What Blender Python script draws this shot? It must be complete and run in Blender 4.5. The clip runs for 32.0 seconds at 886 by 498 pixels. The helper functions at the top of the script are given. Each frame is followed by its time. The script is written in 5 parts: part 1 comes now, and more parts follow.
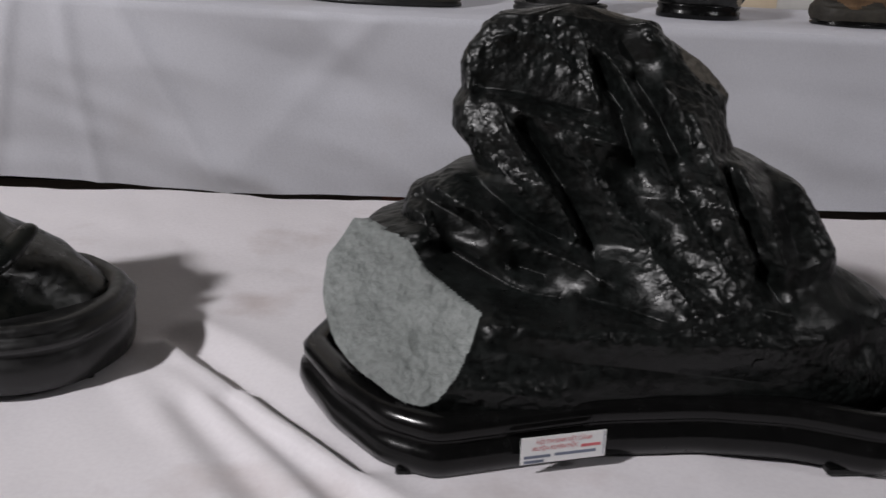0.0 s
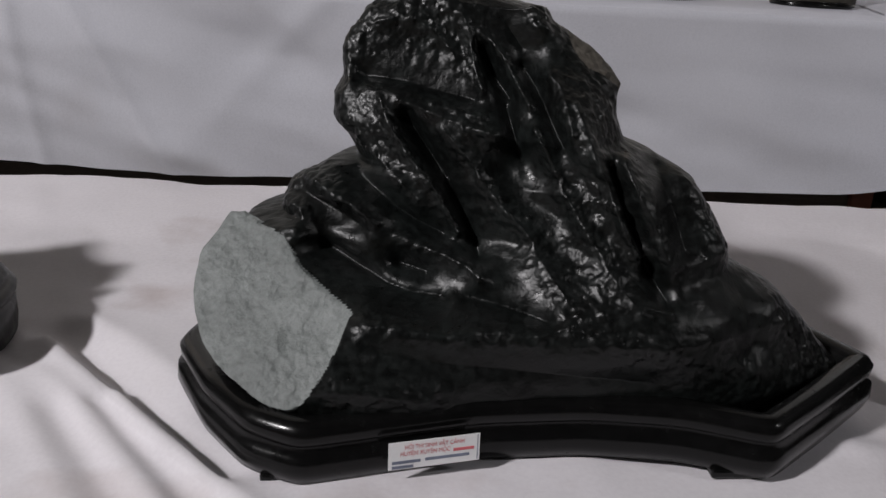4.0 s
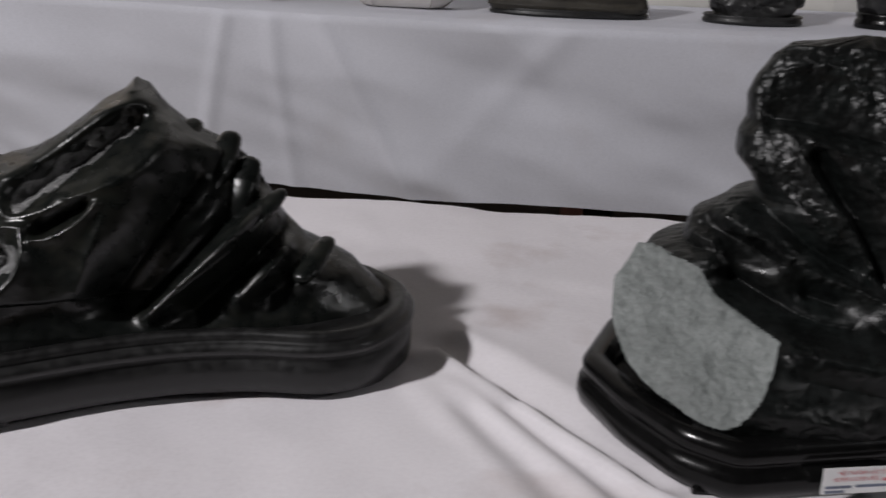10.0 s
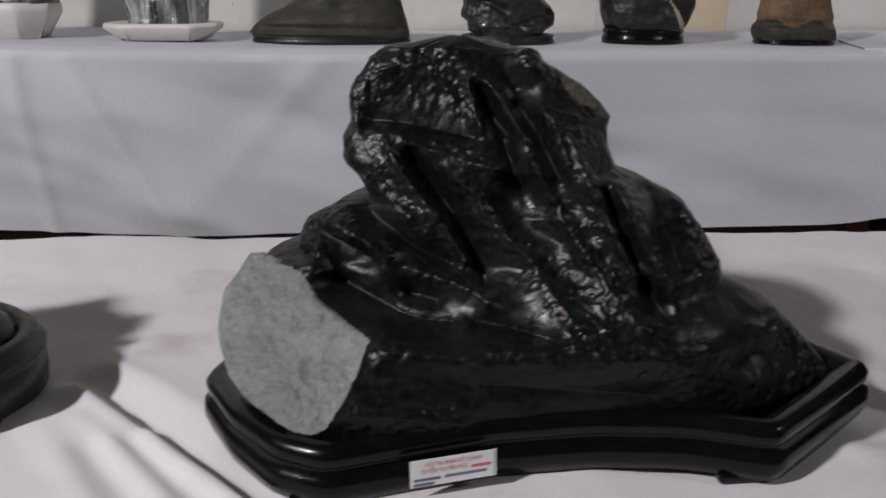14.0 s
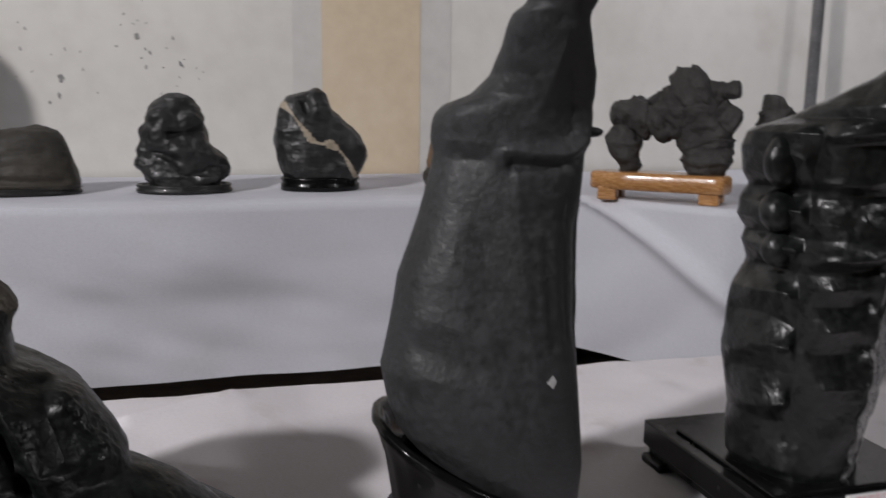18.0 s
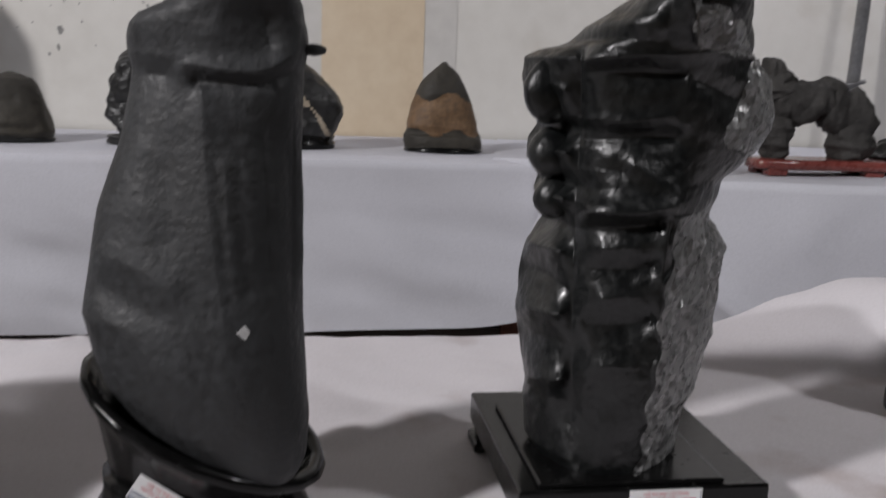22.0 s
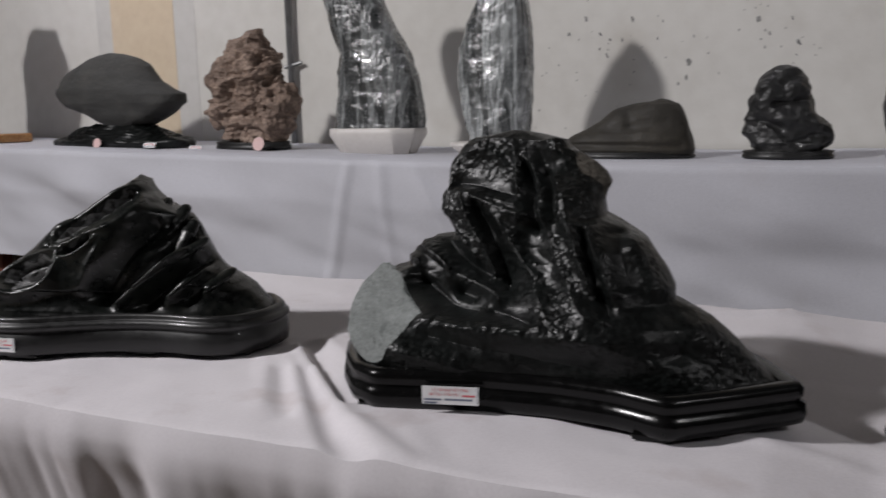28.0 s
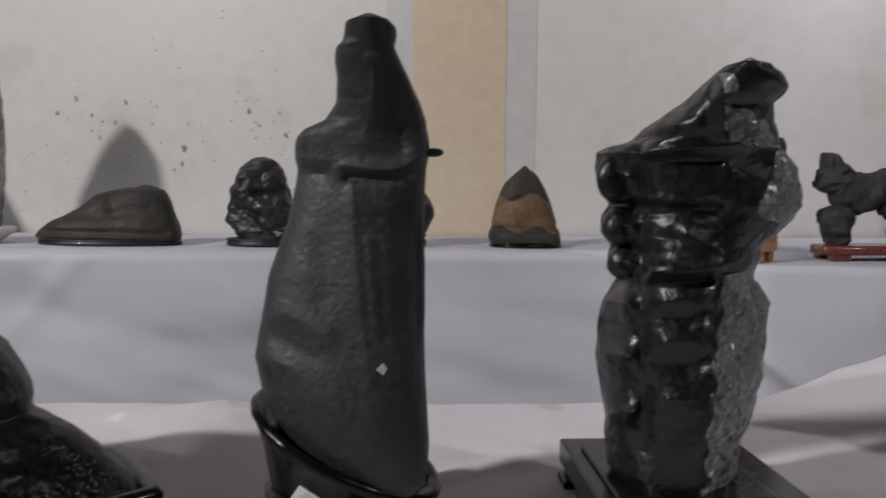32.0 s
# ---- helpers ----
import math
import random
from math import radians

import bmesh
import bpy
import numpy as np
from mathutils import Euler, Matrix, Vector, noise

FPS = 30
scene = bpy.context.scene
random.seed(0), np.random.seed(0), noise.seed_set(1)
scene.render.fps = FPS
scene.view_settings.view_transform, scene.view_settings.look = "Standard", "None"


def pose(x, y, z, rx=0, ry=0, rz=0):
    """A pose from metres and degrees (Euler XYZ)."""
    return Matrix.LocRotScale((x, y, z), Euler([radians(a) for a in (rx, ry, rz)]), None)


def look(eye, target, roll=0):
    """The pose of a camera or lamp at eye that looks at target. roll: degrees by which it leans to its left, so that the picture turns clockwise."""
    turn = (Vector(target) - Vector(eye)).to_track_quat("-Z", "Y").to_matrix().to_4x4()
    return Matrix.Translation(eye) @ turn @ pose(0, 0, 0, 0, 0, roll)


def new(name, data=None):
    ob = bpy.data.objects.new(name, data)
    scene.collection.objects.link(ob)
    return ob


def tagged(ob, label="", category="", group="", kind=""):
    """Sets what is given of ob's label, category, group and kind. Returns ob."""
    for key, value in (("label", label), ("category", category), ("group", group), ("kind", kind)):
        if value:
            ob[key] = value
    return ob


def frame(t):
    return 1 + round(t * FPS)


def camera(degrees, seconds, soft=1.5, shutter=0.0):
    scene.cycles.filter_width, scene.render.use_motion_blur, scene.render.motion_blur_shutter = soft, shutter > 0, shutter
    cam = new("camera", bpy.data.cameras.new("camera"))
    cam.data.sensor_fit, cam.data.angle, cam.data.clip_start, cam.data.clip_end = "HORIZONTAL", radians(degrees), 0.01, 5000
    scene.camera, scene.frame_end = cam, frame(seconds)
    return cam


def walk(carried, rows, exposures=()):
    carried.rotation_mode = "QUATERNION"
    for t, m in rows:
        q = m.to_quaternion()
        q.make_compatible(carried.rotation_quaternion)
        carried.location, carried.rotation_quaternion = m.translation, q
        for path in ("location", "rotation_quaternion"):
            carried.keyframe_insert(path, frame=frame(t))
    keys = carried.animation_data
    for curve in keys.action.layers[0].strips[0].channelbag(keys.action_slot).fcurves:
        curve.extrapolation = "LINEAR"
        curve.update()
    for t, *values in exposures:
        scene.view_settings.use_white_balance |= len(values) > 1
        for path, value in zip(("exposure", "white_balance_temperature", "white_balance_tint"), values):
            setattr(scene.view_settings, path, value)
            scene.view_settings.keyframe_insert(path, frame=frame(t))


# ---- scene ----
cam = camera(54.3, 32.0, shutter=0.5)
PATH = [
    (0, (0.162, 0.202, 0.931), (0.235, 2.077, 0.238), 2.9),
    (1, (0.236, 0.226, 0.939), (0.365, 2.087, 0.217), 4.8),
    (2, (0.263, 0.23, 0.941), (0.401, 2.087, 0.212), 4.8),
    (2.5, (0.265, 0.229, 0.939), (0.42, 2.089, 0.22), 4.9),
    (4.5, (0.259, 0.236, 0.941), (0.353, 2.089, 0.193), 2.9),
    (5, (0.246, 0.236, 0.945), (0.371, 2.086, 0.194), 2.7),
    (6, (0.206, 0.241, 0.956), (0.376, 2.089, 0.21), 2.3),
    (7, (0.164, 0.244, 0.953), (0.389, 2.089, 0.214), 3.1),
    (8, (0.189, 0.254, 0.945), (0.429, 2.096, 0.203), 4.3),
    (8.5, (0.203, 0.222, 0.93), (0.313, 2.091, 0.227), 4.4),
    (9, (0.163, 0.195, 0.936), (0.171, 2.066, 0.23), 3.8),
    (9.5, (0.072, 0.174, 0.948), (-0.031, 2.05, 0.261), 2.7),
    (10, (0.005, 0.163, 0.956), (-0.213, 2.025, 0.258), 1.8),
    (10.5, (-0.056, 0.16, 0.95), (-0.418, 1.999, 0.252), 1.1),
    (11, (-0.1, 0.147, 0.945), (-0.579, 1.962, 0.257), 1.0),
    (11.5, (-0.093, 0.144, 0.947), (-0.542, 1.975, 0.279), 1.5),
    (12, (-0.056, 0.151, 0.941), (-0.34, 2.015, 0.273), 1.2),
    (12.5, (0.018, 0.154, 0.942), (-0.12, 2.036, 0.281), 1.4),
    (13, (0.118, 0.162, 0.935), (0.11, 2.047, 0.266), 1.5),
    (13.5, (0.2, 0.167, 0.927), (0.261, 2.051, 0.258), 1.2),
    (14, (0.256, 0.182, 0.933), (0.349, 2.082, 0.315), 0.3),
    (14.5, (0.358, 0.177, 0.935), (0.518, 2.082, 0.349), 1.0),
    (15, (0.466, 0.191, 0.97), (0.828, 2.095, 0.476), 1.7),
    (15.5, (0.505, 0.236, 1.013), (0.998, 2.138, 0.641), 1.8),
    (17.5, (0.691, 0.114, 1.014), (1.096, 2.045, 0.704), 2.8),
    (18, (0.652, 0.107, 1.005), (1.174, 2.008, 0.666), 0.7),
    (18.5, (0.646, 0.077, 0.983), (1.296, 1.937, 0.640), 0.8),
    (19, (0.726, 0.070, 0.980), (1.442, 1.909, 0.654), 1.3),
    (19.5, (0.875, 0.075, 0.989), (1.494, 1.959, 0.727), 2.4),
    (20, (0.941, 0.117, 1.009), (1.512, 2.024, 0.814), 2.3),
    (20.5, (0.957, 0.146, 1.025), (1.5, 2.061, 0.836), 1.2),
    (21, (1.007, 0.157, 1.024), (1.471, 2.09, 0.804), 1.6),
    (21.5, (1.054, 0.157, 0.997), (1.434, 2.099, 0.708), 2.1),
    (22, (1.075, 0.133, 0.951), (1.366, 2.073, 0.56), 2.1),
    (22.5, (1.092, 0.087, 0.927), (1.263, 2.03, 0.484), 2.0),
    (23, (1.074, 0.069, 0.959), (1.245, 2.029, 0.598), 1.6),
    (23.5, (1.036, 0.068, 0.992), (1.254, 2.036, 0.712), 1.6),
    (24, (1.025, 0.039, 0.999), (1.219, 2.012, 0.735), 1.2),
    (24.5, (1.003, -0.013, 0.948), (1.08, 1.96, 0.635), 0.9),
    (26.5, (0.882, -0.14, 0.914), (0.5, 1.804, 0.638), -0.4),
    (27, (0.833, -0.161, 0.911), (0.287, 1.742, 0.628), -0.5),
    (27.5, (0.792, -0.17, 0.907), (0.094, 1.68, 0.605), -0.9),
    (28, (0.771, -0.183, 0.906), (-0.071, 1.603, 0.583), -1.3),
    (28.5, (0.759, -0.181, 0.902), (-0.17, 1.558, 0.567), -1.8),
    (29, (0.789, -0.162, 0.907), (-0.077, 1.612, 0.585), -2.1),
    (29.5, (0.808, -0.164, 0.904), (0.028, 1.653, 0.6), -1.5),
    (30, (0.836, -0.142, 0.9), (0.217, 1.738, 0.61), -0.6),
    (30.5, (0.892, -0.12, 0.901), (0.468, 1.816, 0.63), -0.0),
    (31, (0.948, -0.119, 0.913), (0.735, 1.856, 0.678), 0.5),
    (31.5, (0.993, -0.121, 0.923), (0.959, 1.87, 0.729), 0.7),
    (32, (1.023, -0.106, 0.932), (1.133, 1.885, 0.782), 0.5),
]
EXPOSURES = [(0, -0.03), (8.5, -0.03), (11, -0.22), (12.5, -0.10), (13.8, -0.02), (15, 0.40), (16.5, 0.28), (18, 0.16), (20, 0.04), (21.2, 0.05), (22, 0.20), (22.6, 0.18), (23.5, 0.08), (24.5, 0.08), (26.5, -0.10), (29.5, -0.12), (31, 0.04), (32, 0.06)]
walk(cam, [(t, look(eye, target, roll)) for t, eye, target, roll in PATH], EXPOSURES)

# ---- world and lamps ----
world = bpy.data.worlds.new("hall")
scene.world = world
world.use_nodes = True
world.node_tree.nodes["Background"].inputs[0].default_value = (0.80, 0.60, 1.0, 1)
world.node_tree.nodes["Background"].inputs[1].default_value = 0.007

LAMP = (-3.3, -1.5, 3.72)
LAMP_2 = (-2.6, -1.0, 2.1)
LAMP_3 = (3.0, 0.0, 2.35)


def area_lamp(name, place, target, watts, sx, sy, colour):
    data = bpy.data.lights.new(name, "AREA")
    data.shape, data.size, data.size_y, data.energy, data.color = "RECTANGLE", sx, sy, watts, colour
    ob = new(name, data)
    ob.matrix_world = look(place, target)
    return ob


area_lamp("flood_lamp", LAMP, (0.9, 1.4, 0.6), 244, 0.32, 0.26, (0.98, 0.95, 0.97))
area_lamp("flood_lamp", LAMP_2, (0.2, 2.6, 0.8), 3.4, 0.16, 0.12, (0.98, 0.95, 0.97))
area_lamp("flood_lamp", LAMP_3, (2.6, 1.7, 0.6), 16, 0.12, 0.08, (0.98, 0.96, 0.98))
# Unseen fill lamps, added low before the north wall to brighten it alone.
for px, watts in ((-2.7, 6.5), (0.4, 3.6), (3.2, 8.0)):
    area_lamp("wall_fill", (px, 2.85, 2.5), (px, 3.48, 2.0), watts * 1.2, 1.25, 0.08, (0.92, 0.90, 1.0))

# ---- materials ----


def material(name, colours, rough=0.5, scale=6.0, fine=60.0, bump=0.0, bump_scale=80.0, metal=0.0, coat=0.0,
             rough_var=0.1, pits=0.0, pit_scale=40.0, spec=0.5, stretch=(1, 1, 1), warp=0.0):
    """A surface with colour changes at two scales and fine relief; colours: dark, middle, light."""
    m = bpy.data.materials.new(name)
    m.use_nodes = True
    nt = m.node_tree
    b = nt.nodes["Principled BSDF"]
    co = nt.nodes.new("ShaderNodeTexCoord")
    mp = nt.nodes.new("ShaderNodeMapping")
    mp.inputs["Scale"].default_value = stretch
    nt.links.new(co.outputs["Object"], mp.inputs["Vector"])
    big = nt.nodes.new("ShaderNodeTexNoise")
    big.inputs["Scale"].default_value, big.inputs["Detail"].default_value, big.inputs["Distortion"].default_value = scale, 5, warp
    small = nt.nodes.new("ShaderNodeTexNoise")
    small.inputs["Scale"].default_value, small.inputs["Detail"].default_value = fine, 4
    for n in (big, small):
        nt.links.new(mp.outputs[0], n.inputs["Vector"])
    mix = nt.nodes.new("ShaderNodeMath")
    mix.operation = "MULTIPLY_ADD"
    mix.inputs[1].default_value = 0.45
    nt.links.new(small.outputs["Fac"], mix.inputs[0])
    sc = nt.nodes.new("ShaderNodeMath")
    sc.operation = "MULTIPLY"
    sc.inputs[1].default_value = 0.55
    nt.links.new(big.outputs["Fac"], sc.inputs[0])
    nt.links.new(sc.outputs[0], mix.inputs[2])
    ramp = nt.nodes.new("ShaderNodeValToRGB")
    e = ramp.color_ramp.elements
    e[0].position, e[1].position = 0.34, 0.66
    e[0].color, e[1].color = (*colours[0], 1), (*colours[2], 1)
    mid = e.new(0.5)
    mid.color = (*colours[1], 1)
    nt.links.new(mix.outputs[0], ramp.inputs["Fac"])
    nt.links.new(ramp.outputs["Color"], b.inputs["Base Color"])
    rr = nt.nodes.new("ShaderNodeMapRange")
    rr.inputs["From Min"].default_value, rr.inputs["From Max"].default_value = 0.3, 0.7
    rr.inputs["To Min"].default_value, rr.inputs["To Max"].default_value = max(0.03, rough - rough_var), min(1, rough + rough_var)
    nt.links.new(small.outputs["Fac"], rr.inputs["Value"])
    nt.links.new(rr.outputs[0], b.inputs["Roughness"])
    b.inputs["Metallic"].default_value, b.inputs["Coat Weight"].default_value = metal, coat
    b.inputs["Coat Roughness"].default_value = 0.08
    b.inputs["Specular IOR Level"].default_value = spec
    last = None
    if bump:
        bn = nt.nodes.new("ShaderNodeTexNoise")
        bn.inputs["Scale"].default_value, bn.inputs["Detail"].default_value = bump_scale, 6
        nt.links.new(mp.outputs[0], bn.inputs["Vector"])
        last = nt.nodes.new("ShaderNodeBump")
        last.inputs["Strength"].default_value, last.inputs["Distance"].default_value = bump, 0.4 / bump_scale
        nt.links.new(bn.outputs["Fac"], last.inputs["Height"])
    if pits:
        vo = nt.nodes.new("ShaderNodeTexVoronoi")
        vo.feature = "SMOOTH_F1"
        vo.inputs["Scale"].default_value = pit_scale
        nt.links.new(mp.outputs[0], vo.inputs["Vector"])
        pb = nt.nodes.new("ShaderNodeBump")
        pb.inputs["Strength"].default_value, pb.inputs["Distance"].default_value = pits, 0.4 / pit_scale
        nt.links.new(vo.outputs["Distance"], pb.inputs["Height"])
        if last:
            nt.links.new(last.outputs[0], pb.inputs["Normal"])
        last = pb
    if last:
        nt.links.new(last.outputs[0], b.inputs["Normal"])
    return m


def g(v, r=1.0, gg=1.0, b=1.0):
    return (v * r, v * gg, v * b)


M_FOLD = material("black pitted stone", [g(.003), g(.005, .9, 1.05, 1.0), g(.011, .85, 1.05, 1.0)], .37, 9, 120, .35, 320, rough_var=.10, spec=.32, warp=1)
M_CUT = material("grey cut stone face", [g(.13, .92, 1, .97), g(.19, .92, 1, .97), g(.28, .94, 1, .98)], .62, 12, 150, .9, 120, pits=.5, pit_scale=75)
M_BROWN = material("brown weathered stone face", [g(.035, 1.2, 1, .8), g(.06, 1.15, 1, .8), g(.10, 1.1, 1, .85)], .75, 10, 140, .8, 150, pits=.5, pit_scale=120)
M_SHOE = material("polished black green stone", [g(.004, .8, 1, .9), g(.006, .85, 1.05, .95), g(.013, 1.0, 1.05, .8)], .31, 5, 70, .10, 120, rough_var=.07, spec=.45)
M_SLATE = material("dark grey matt slate", [g(.014), g(.022, .96, 1, 1.06), g(.036, .95, 1, 1.08)], .6, 5, 90, .35, 130, rough_var=.12, pits=.14, pit_scale=110)
M_RIB = material("ribbed wet black stone", [g(.004, .9, 1, 1.05), g(.006, .9, 1.02, 1.05), g(.013, .95, 1.05, 1.05)], .37, 7, 110, .35, 120, coat=.08, rough_var=.09)
# Base colour raised well above black to carry the lamp's glint on crystal faces.
M_FACET = material("rough black stone with lightened glint", [g(.10), g(.17), g(.30)], .30, 9, 120, spec=.8, rough_var=.06)
M_LACQ = material("black lacquered wood", [g(.003), g(.004), g(.006)], .22, 4, 90, .05, 160, coat=.05, rough_var=.06, spec=.26)
M_LACQ2 = material("worn black stand wood", [g(.004), g(.007), g(.012)], .46, 4, 90, .12, 160, coat=.15, rough_var=.1)
M_CLOTH = material("white cotton cloth", [g(.66, 1, .955, .99), g(.72, 1, .96, 1), g(.76, 1, .965, 1)], .9, 1.6, 220, .16, 600, spec=.2)
M_CLOTH2 = material("white polyester drape", [g(.54, .96, .965, 1.04), g(.60, .96, .965, 1.04), g(.64, .965, .97, 1.04)], .85, 1.4, 200, .14, 600, spec=.25)
M_WALL = material("old cream wall paint", [g(.60, 1, .97, .90), g(.645, 1, .975, .91), g(.68, 1, .98, .92)], .8, .9, 14, .12, 60)
M_YELLOW = material("ochre painted pilaster", [g(.56, 1, .80, .56), g(.62, 1, .82, .59), g(.66, 1, .84, .62)], .75, 1.2, 20, .12, 60)
# Grey for the pilaster's sides; on the right it stands for its cast shadow.
M_GREYSHADE = material("grey band and pilaster shade", [g(.52, 1, .97, .92), g(.57, 1, .975, .92), g(.61, 1, .975, .93)], .75, 1.2, 20, .12, 60)
M_FLAKE = material("flaked paint patch", [g(.18), g(.26, 1, .98, .94), g(.36, 1, .98, .92)], .85, 30, 90, .4, 90)
M_FLOOR = material("earth brown concrete floor", [g(.07, 1.2, 1, .8), g(.11, 1.2, 1, .8), g(.17, 1.15, 1, .82)], .85, 3, 30, .5, 40)
M_WOODD = material("dark brown timber", [g(.02, 1.3, 1, .8), g(.035, 1.3, 1, .8), g(.06, 1.3, 1, .8)], .6, 6, 60, .3, 80, stretch=(1, 1, 6))
M_WOODR = material("red brown painted timber", [g(.07, 2, .7, .5), g(.10, 2, .7, .5), g(.13, 2, .7, .5)], .55, 6, 60, .3, 80)
M_ORANGE = material("varnished orange wood", [g(.22, 1.35, .62, .2), g(.30, 1.35, .66, .24), g(.42, 1.3, .72, .3)], .28, 9, 50, .15, 60, coat=.4, stretch=(1, 5, 5), warp=2)
M_REDW = material("dark red lacquered wood", [g(.05, 2.2, .5, .4), g(.07, 2.2, .5, .4), g(.10, 2.2, .5, .4)], .3, 9, 50, .1, 60, coat=.4)
M_PAPER = material("white label paper", [g(.74), g(.78), g(.80)], .6, 30, 300, .05, 300)
M_RED = material("red label print", [g(.36, 1.5, .35, .4), g(.40, 1.5, .35, .4), g(.44, 1.5, .4, .42)], .7, 60, 300)
M_INK = material("grey blue label print", [g(.16, .8, .9, 1.2), g(.20, .8, .9, 1.2), g(.24, .8, .9, 1.2)], .7, 60, 300)
M_PINK = material("pink card", [g(.62, 1.1, .75, .72), g(.66, 1.1, .77, .74), g(.7, 1.1, .8, .77)], .6, 30, 200)
M_MUSH = material("matt charcoal stone", [g(.034), g(.05, 1, 1, .95), g(.075, 1.04, 1, .92)], .8, 6, 90, .5, 110, pits=.3, pit_scale=60)
M_CORAL = material("brown porous stone", [g(.06, 1.42, 1, .76), g(.16, 1.40, 1, .78), g(.32, 1.32, 1, .80)], .7, 14, 90, .9, 70, pits=.7, pit_scale=55)
M_REDST = material("dark red brown stone", [g(.02, 1.9, .8, .8), g(.035, 1.9, .8, .8), g(.06, 1.8, .85, .8)], .4, 8, 80, .6, 60, coat=.2)
M_OLIVE = material("dark olive brown stone", [g(.014, 1.15, 1, .75), g(.025, 1.15, 1, .74), g(.042, 1.15, 1, .74)], .65, 8, 90, .4, 90)
M_DARKF = material("black veined glossy stone", [g(.006), g(.010), g(.028, 1, 1.03, 1)], .46, 11, 40, .35, 90, coat=.08, warp=2.5)
M_RUST = material("rust orange stone", [g(.055, 1.5, .85, .4), g(.10, 1.45, .85, .42), g(.16, 1.4, .85, .45)], .65, 12, 80, .4, 80)
M_TAN = material("tan vein", [g(.20, 1.2, 1, .72), g(.28, 1.2, 1, .74), g(.36, 1.15, 1, .78)], .5, 20, 90, .4, 80)
M_ROOT = material("grey brown root stone", [g(.014, 1.08, 1, .92), g(.026, 1.08, 1, .93), g(.05, 1.05, 1, .94)], .75, 12, 90, .8, 80, pits=.5, pit_scale=45)
M_PLINTH = material("cream painted plinth", [g(.62, 1, .95, .9), g(.68, 1, .955, .91), g(.72, 1, .96, .92)], .5, 5, 60, .1, 90)
M_STEEL = material("grey steel tube", [g(.16), g(.22), g(.30)], .45, 12, 80, .1, 90, metal=.6)
# Near-black colour gives the unseen hall its dimness and returns little light.
M_HALL = material("near-black hall paint", [g(.035), g(.05), g(.07)], .85, 1.2, 20)
M_PLASTER = material("white spot", [g(.5), g(.6), g(.7)], .6, 30, 90)


def banded(name, gain):
    """Grey rock with pale folded bands running up it."""
    m = material(name, [g(.05), g(.08), g(.12)], .24, 5, 80, .8, 38, coat=.6, spec=.7)
    nt = m.node_tree
    b = nt.nodes["Principled BSDF"]
    co = nt.nodes.new("ShaderNodeTexCoord")
    mp = nt.nodes.new("ShaderNodeMapping")
    mp.inputs["Scale"].default_value = (1.7, 1.7, 0.26)
    mp.inputs["Rotation"].default_value = (0, 0.12, 0)
    w = nt.nodes.new("ShaderNodeTexNoise")
    w.inputs["Scale"].default_value, w.inputs["Distortion"].default_value = 9, 1.6
    w.inputs["Detail"].default_value = 7
    nt.links.new(co.outputs["Object"], mp.inputs["Vector"])
    nt.links.new(mp.outputs[0], w.inputs["Vector"])
    r = nt.nodes.new("ShaderNodeValToRGB")
    e = r.color_ramp.elements
    e[0].position, e[0].color = 0.36, (.022, .026, .027, 1)
    e[1].position, e[1].color = 0.72, (.10, .108, .11, 1)
    for at, v in ((.46, .07), (.52, .16), (.57, .34), (.62, .14)):
        k = e.new(at)
        k.color = (v * .95 * gain, v * gain, v * gain, 1)
    nt.links.new(w.outputs["Fac"], r.inputs["Fac"])
    nt.links.new(r.outputs["Color"], b.inputs["Base Color"])
    return m




def glitter(m, scale, tilt):
    """Breaks a surface into small flat crystal faces that look in different directions."""
    nt = m.node_tree
    co, geo, cell = (nt.nodes.new(k) for k in ("ShaderNodeTexCoord", "ShaderNodeNewGeometry", "ShaderNodeTexVoronoi"))
    cell.inputs["Scale"].default_value = scale
    nt.links.new(co.outputs["Object"], cell.inputs["Vector"])
    last = cell.outputs["Color"]
    for op, other in (("SUBTRACT", (.5, .5, .5)), ("MULTIPLY", (tilt, tilt, tilt)), ("ADD", None), ("NORMALIZE", None)):
        v = nt.nodes.new("ShaderNodeVectorMath")
        v.operation = op
        nt.links.new(last, v.inputs[0])
        if other:
            v.inputs[1].default_value = other
        elif op == "ADD":
            nt.links.new(geo.outputs["Normal"], v.inputs[1])
        last = v.outputs[0]
    nt.links.new(last, nt.nodes["Principled BSDF"].inputs["Normal"])


glitter(M_FACET, 110, 1.0)
M_BAND = banded("grey banded rock", 0.85)


def stained(m, colour, scale, amount):
    """Lays faint soiled marks over a cloth."""
    nt = m.node_tree
    b = nt.nodes["Principled BSDF"]
    co, no, ra, mx = (nt.nodes.new(k) for k in ("ShaderNodeTexCoord", "ShaderNodeTexNoise", "ShaderNodeMapRange", "ShaderNodeMix"))
    no.inputs["Scale"].default_value, no.inputs["Detail"].default_value = scale, 6
    nt.links.new(co.outputs["Object"], no.inputs["Vector"])
    ra.inputs["From Min"].default_value, ra.inputs["From Max"].default_value, ra.inputs["To Max"].default_value = .60, .78, amount
    nt.links.new(no.outputs["Fac"], ra.inputs["Value"])
    mx.data_type = "RGBA"
    mx.inputs[7].default_value = (*colour, 1)
    nt.links.new(ra.outputs[0], mx.inputs[0])
    nt.links.new(b.inputs["Base Color"].links[0].from_socket, mx.inputs[6])
    nt.links.new(mx.outputs[2], b.inputs["Base Color"])


stained(M_CLOTH, (.34, .25, .22), 5.5, .55)
stained(M_CLOTH2, (.42, .38, .36), 2.6, .30)
stained(M_WALL, (.36, .31, .24), 2.2, .35)
